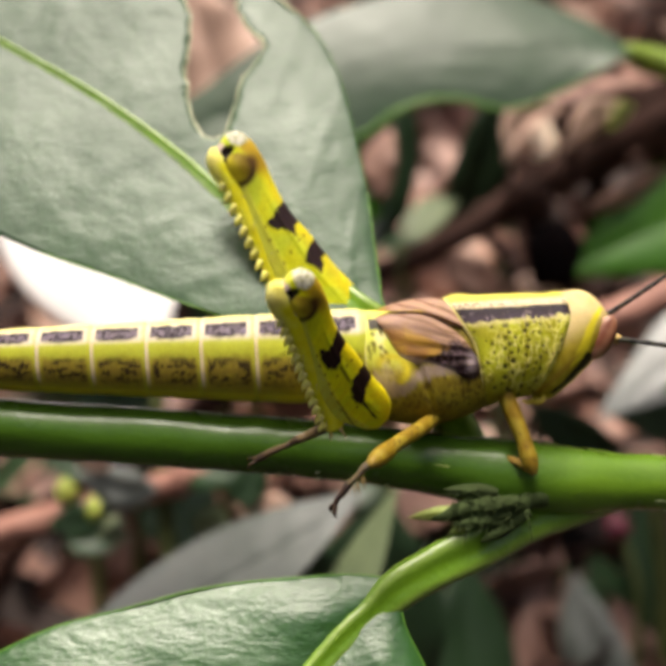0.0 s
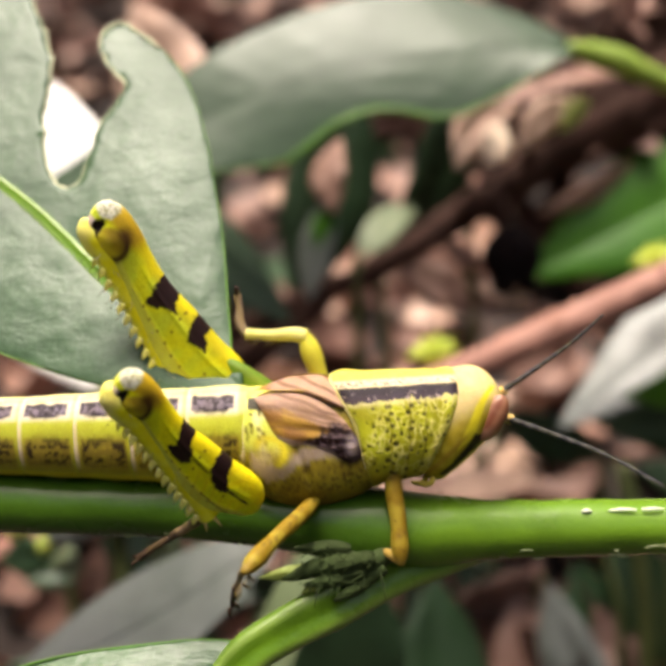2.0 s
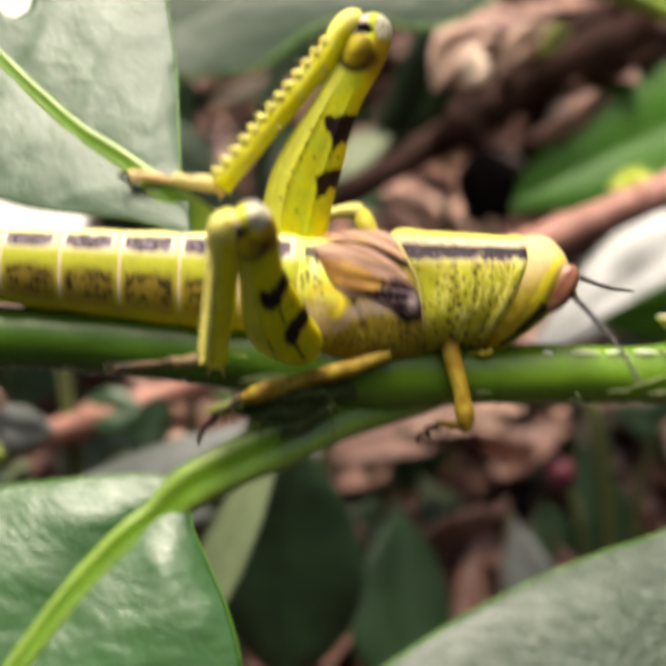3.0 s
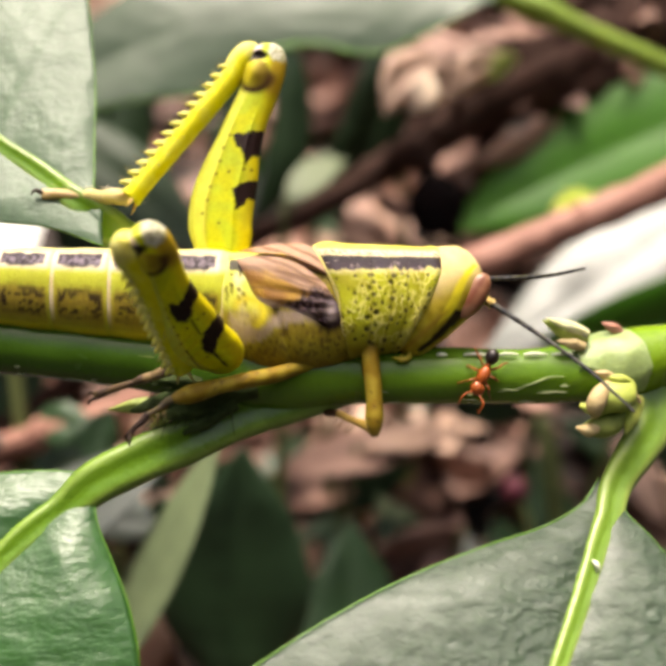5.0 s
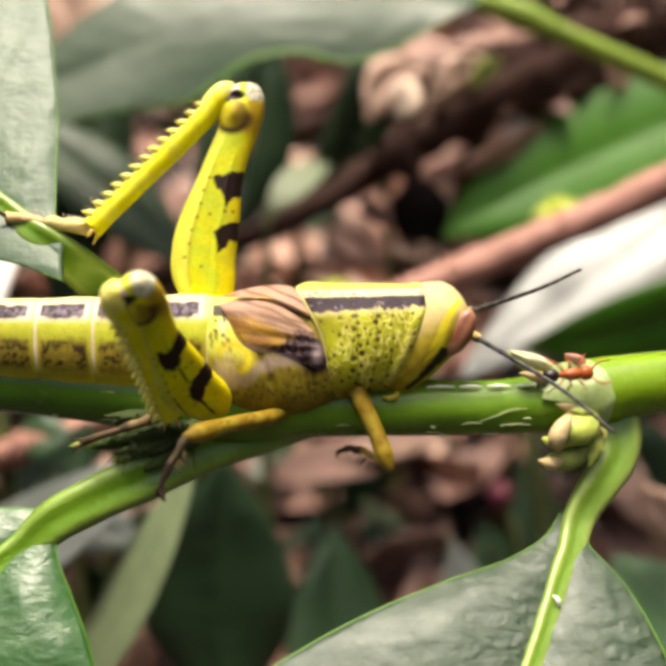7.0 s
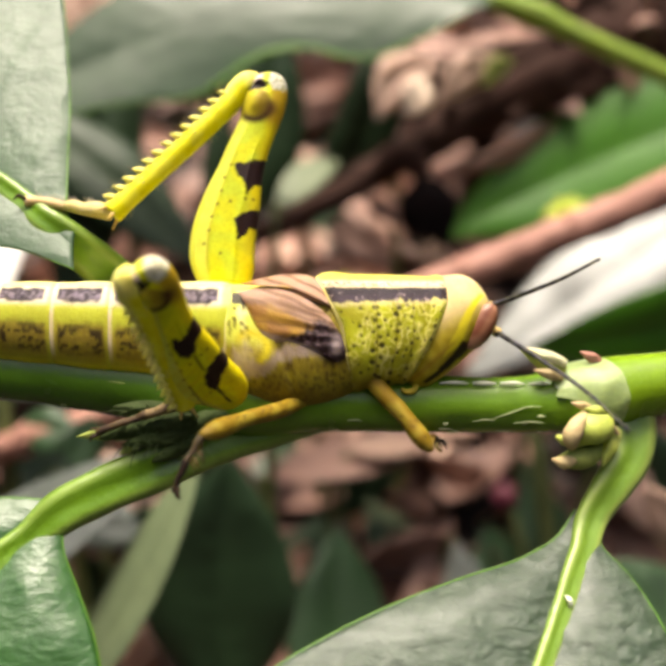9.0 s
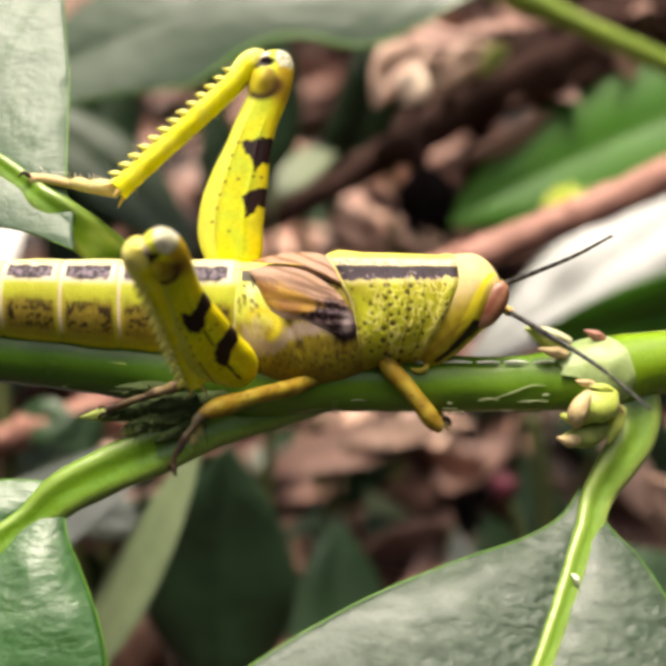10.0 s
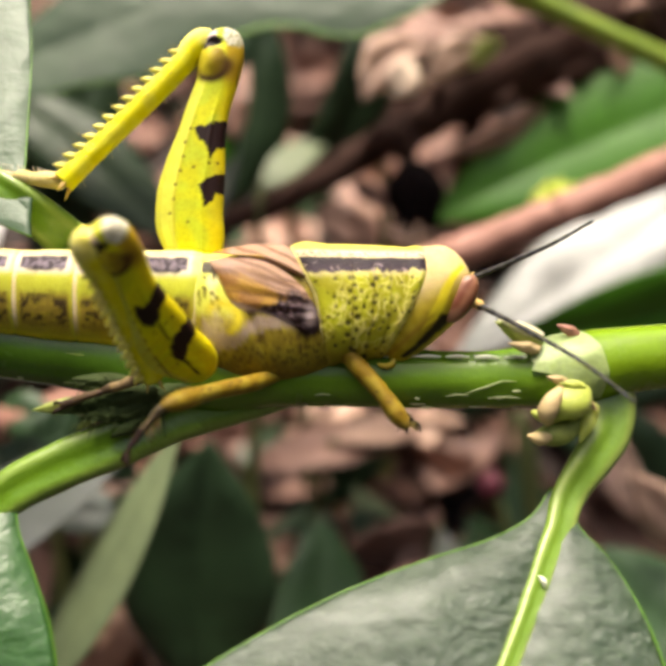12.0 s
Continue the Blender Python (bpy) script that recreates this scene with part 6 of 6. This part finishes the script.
def motions():
    walk(hopper, [(t, SPACE @ body_pose(*r)) for t, *r in BODY])

    # near hind leg: thigh directions, then how far the shin stands off the thigh
    near = ((0, -0.40, -0.50, 0.77), (0.5, -0.35, -0.39, 0.86), (1, -0.42, -0.49, 0.77), (1.5, -0.44, -0.44, 0.79), (2, -0.54, -0.44, 0.72), (2.2, -0.42, -0.59, 0.69), (2.5, -0.34, -0.58, 0.74), (2.8, -0.26, -0.67, 0.69), (3, -0.23, -0.75, 0.62), (3.2, -0.24, -0.72, 0.65), (3.5, -0.30, -0.68, 0.67), (5.5, -0.31, -0.75, 0.59), (6.5, -0.28, -0.72, 0.63), (7, -0.27, -0.72, 0.64), (7.5, -0.27, -0.71, 0.65), (9.5, -0.32, -0.71, 0.63), (10.5, -0.32, -0.69, 0.64), (12, -0.32, -0.70, 0.63))
    walk(hind_near, [(t, aimed(HIP_NEAR, w, (0.95, -0.08, 0.30))) for t, *w in near])
    walk(shin_near, [(t, pose(FEMUR_NEAR * 1.02 * MM, 0, -0.0008, 0, 180 - a, 0)) for t, a in
                     ((0, 9), (2.0, 9), (2.2, 13), (2.5, 20), (2.8, 22), (3.2, 22), (3.5, 17), (5.3, 9), (12, 9))])

    # far hind leg: swings forward and up, the foot takes hold of the leaf stalk
    far = ((0, -0.50, -0.02, 0.85), (0.5, -0.46, -0.17, 0.87), (1, -0.43, -0.33, 0.84), (1.5, -0.43, -0.33, 0.84), (2, -0.50, -0.24, 0.83), (2.2, -0.40, -0.22, 0.90), (2.35, -0.22, -0.34, 0.90), (2.5, -0.02, -0.42, 0.86), (2.65, 0.13, -0.20, 0.93), (2.8, 0.29, 0.03, 0.96), (3, 0.32, -0.18, 0.93), (3.2, 0.26, -0.03, 0.97), (3.5, 0.17, 0.13, 0.98), (5.3, 0.21, 0.02, 0.98), (5.5, 0.21, 0.02, 0.98), (6, 0.20, -0.03, 0.98), (6.5, 0.19, 0.16, 0.97), (7, 0.21, 0.03, 0.98), (7.5, 0.22, 0.00, 0.98), (9.5, 0.20, 0.09, 0.98), (10.5, 0.18, 0.07, 0.98), (12, 0.12, 0.04, 0.99))
    walk(hind_far, [(t, aimed(HIP_FAR, w, (1, 0, 0.1))) for t, *w in far])
    rows = []
    for t, *w in far:
        if t < 2.6:
            rows.append((t, pose((FEMUR + 0.3) * MM, 0, -0.0009, 0, 180 - (9 if t < 2.4 else 14), 0)))
        else:
            hold = (body_at(t) @ aimed(HIP_FAR, w, (1, 0, 0.1))).inverted() @ (Vector(FOOT_HOLD) * MM) - Vector(((FEMUR + 0.3) * MM, 0, -0.0009))
            rows.append((t, aimed((FEMUR + 0.3, 0, -0.9), hold, (-0.3, 0, -1))))
    walk(shin_far, rows)

    jointed(fore_near, fore_shin_near, (2.6, -1.8, -1.6), 5.2, (1, 0, 0.3), (
        (0, 0.24, -0.20, -0.95, -0.65, 0.69, 0.33), (1.5, 0.18, -0.16, -0.97, -0.75, 0.63, 0.19), (2.2, 0.0, -0.21, -0.98, -0.75, 0.60, 0.29), (2.5, 0.24, -0.29, -0.93, -0.72, 0.69, 0.07),
        (2.8, 0.37, -0.25, -0.89, -0.14, 0.74, -0.66), (3, 0.21, -0.16, -0.96, -0.39, 0.92, -0.04), (3.2, 0.15, -0.11, -0.98, -0.48, 0.88, -0.04), (3.5, 0.07, -0.08, -0.99, -0.60, 0.78, 0.10),
        (5.5, 0.05, -0.11, -0.99, -0.75, 0.58, 0.35), (6.5, -0.05, -0.18, -0.98, -0.75, 0.52, 0.44), (7, 0.36, -0.17, -0.92, -0.48, 0.84, 0.23), (7.5, 0.63, -0.16, -0.76, 0.08, 0.98, 0.20),
        (9.5, 0.63, -0.16, -0.76, 0.21, 0.97, 0.09), (10.5, 0.59, -0.17, -0.79, 0.13, 0.97, 0.20), (12, 0.62, -0.16, -0.77, 0.16, 0.98, 0.05)))
    jointed(mid_near, mid_shin_near, (-3.0, -2.4, -3.0), 7.4, (0, 0, 1), (
        (0, -0.58, -0.78, -0.22, -0.79, -0.11, -0.60), (1.5, -0.77, -0.59, -0.24, -0.78, -0.21, -0.58), (2, -0.48, -0.82, -0.31, -0.45, 0.58, -0.68), (2.2, -0.49, -0.83, -0.28, -0.53, 0.15, -0.84), (2.5, -0.68, -0.71, -0.19, -0.39, 0.51, -0.77), (2.8, -0.78, -0.56, -0.27, -0.62, 0.34, -0.71), (3, -0.95, -0.12, -0.29, -0.84, -0.00, -0.54), (3.2, -0.95, -0.12, -0.29, -0.66, 0.20, -0.73), (3.5, -0.95, -0.19, -0.25, -0.87, -0.23, -0.45), (5.5, -0.79, -0.59, -0.17, -0.76, -0.23, -0.61), (6.5, -0.50, -0.86, -0.04, -0.57, -0.24, -0.79), (7, -0.61, -0.79, -0.06, -0.57, -0.21, -0.79), (7.5, -0.60, -0.80, -0.08, -0.59, 0.04, -0.81), (9.5, -0.65, -0.74, -0.16, -0.59, -0.17, -0.79), (10.5, -0.76, -0.63, -0.17, -0.64, -0.18, -0.75), (12, -0.66, -0.74, -0.14, -0.68, -0.22, -0.70)))
    walk(mid_far, [(t, aimed((-1.0, 2.8, 0.8), w, (1, 0, 0.1))) for t, *w in (
        (0, -0.6, 0.2, 0.5), (0.4, -0.06, -0.1, 0.99), (1.5, -0.13, -0.1, 0.99), (2, -0.24, -0.02, 0.97), (2.2, -0.22, -0.05, 0.97), (2.5, -0.36, 0.35, 0.9), (2.8, -0.30, 0.45, 0.88), (3, -0.27, 0.4, 0.9),
        (3.3, -0.35, 0.1, 0.6), (3.7, -0.5, 0.5, 0.1), (12, -0.5, 0.5, 0.1))])
    walk(mid_shin_far, [(t, pose(7.5 * MM, 0, 0, 0, b, 0)) for t, b in ((0, 110), (0.4, 72), (1.5, 75), (2, 70), (2.5, 58), (2.8, 62), (3, 80), (3.5, 100), (12, 100))])
    walk(antenna_near, [(t, aimed((10.15, -0.7, 2.05), w, (0, 0, 1))) for t, *w in ((0, 0.62, -0.74, -0.25), (1.5, 0.58, -0.76, -0.28), (2, 0.56, -0.78, -0.30), (2.2, 0.26, -0.95, -0.19), (2.5, 0.07, -0.94, -0.33), (2.8, -0.01, -0.90, -0.44), (3, 0.07, -0.90, -0.43), (3.2, 0.29, -0.77, -0.56), (3.5, 0.58, -0.53, -0.62), (5.5, 0.57, -0.62, -0.53), (6.5, 0.47, -0.76, -0.45), (7, 0.51, -0.71, -0.49), (7.5, 0.53, -0.64, -0.56), (9.5, 0.44, -0.77, -0.47), (10.5, 0.56, -0.64, -0.53), (12, 0.58, -0.65, -0.48))])
    walk(antenna_far, [(t, aimed((10.15, 0.7, 3.4), w, (0, 0, 1))) for t, *w in ((0, 0.70, -0.4, 0.55), (1.5, 0.75, -0.31, 0.59), (2, 0.78, -0.21, 0.60), (2.2, 0.78, -0.28, 0.55), (2.5, 0.59, -0.68, 0.44), (2.8, 0.32, -0.92, 0.24), (3, 0.21, -0.97, -0.14), (3.2, 0.09, -0.92, -0.39), (3.5, 0.15, -0.93, -0.33), (5.5, 0.67, -0.72, 0.16), (6.5, 0.72, -0.63, 0.30), (7, 0.73, -0.60, 0.31), (7.5, 0.72, -0.63, 0.30), (9.5, 0.67, -0.65, 0.36), (10.5, 0.67, -0.65, 0.35), (12, 0.78, -0.46, 0.42))])

    # the ant on the stem's near side: place and heading; its back faces out of the stem
    walk(ant, [(t, SPACE @ pose(x * MM, y * MM, z * MM, 90, -h, 0)) for t, x, y, z, h in (
        (0, 44, -2.2, -1.6, -180), (2.5, 30, -2.2, -1.9, -178), (3.2, 20, -2.6, -1.2, -150), (3.5, 18.1, -2.6, -1.6, -138), (4.2, 15, -2.0, -3.6, -150), (4.8, 12.6, -2.1, -3.2, -120), (5.3, 12.3, -2.0, -3.7, -90),
        (5.4, 13.8, -2.0, -4.4, -45), (5.5, 14.9, -2.0, -4.7, -14), (5.8, 15.6, -2.0, -4.6, -6), (6.0, 16.2, -1.8, -5.4, -3), (6.3, 16.4, -1.8, -5.4, -2), (6.6, 17.2, -2.6, -3.3, 23), (6.9, 18.6, -3.0, -2.0, 6), (7.2, 22.3, -3.0, -0.9, -4),
        (7.4, 25.8, -2.2, -1.5, -26), (7.7, 29, -2.2, -2.2, -5), (9.3, 48, -2.2, -1.6, 2), (12.0, 80, -2.0, 0.6, 3))])


motions()
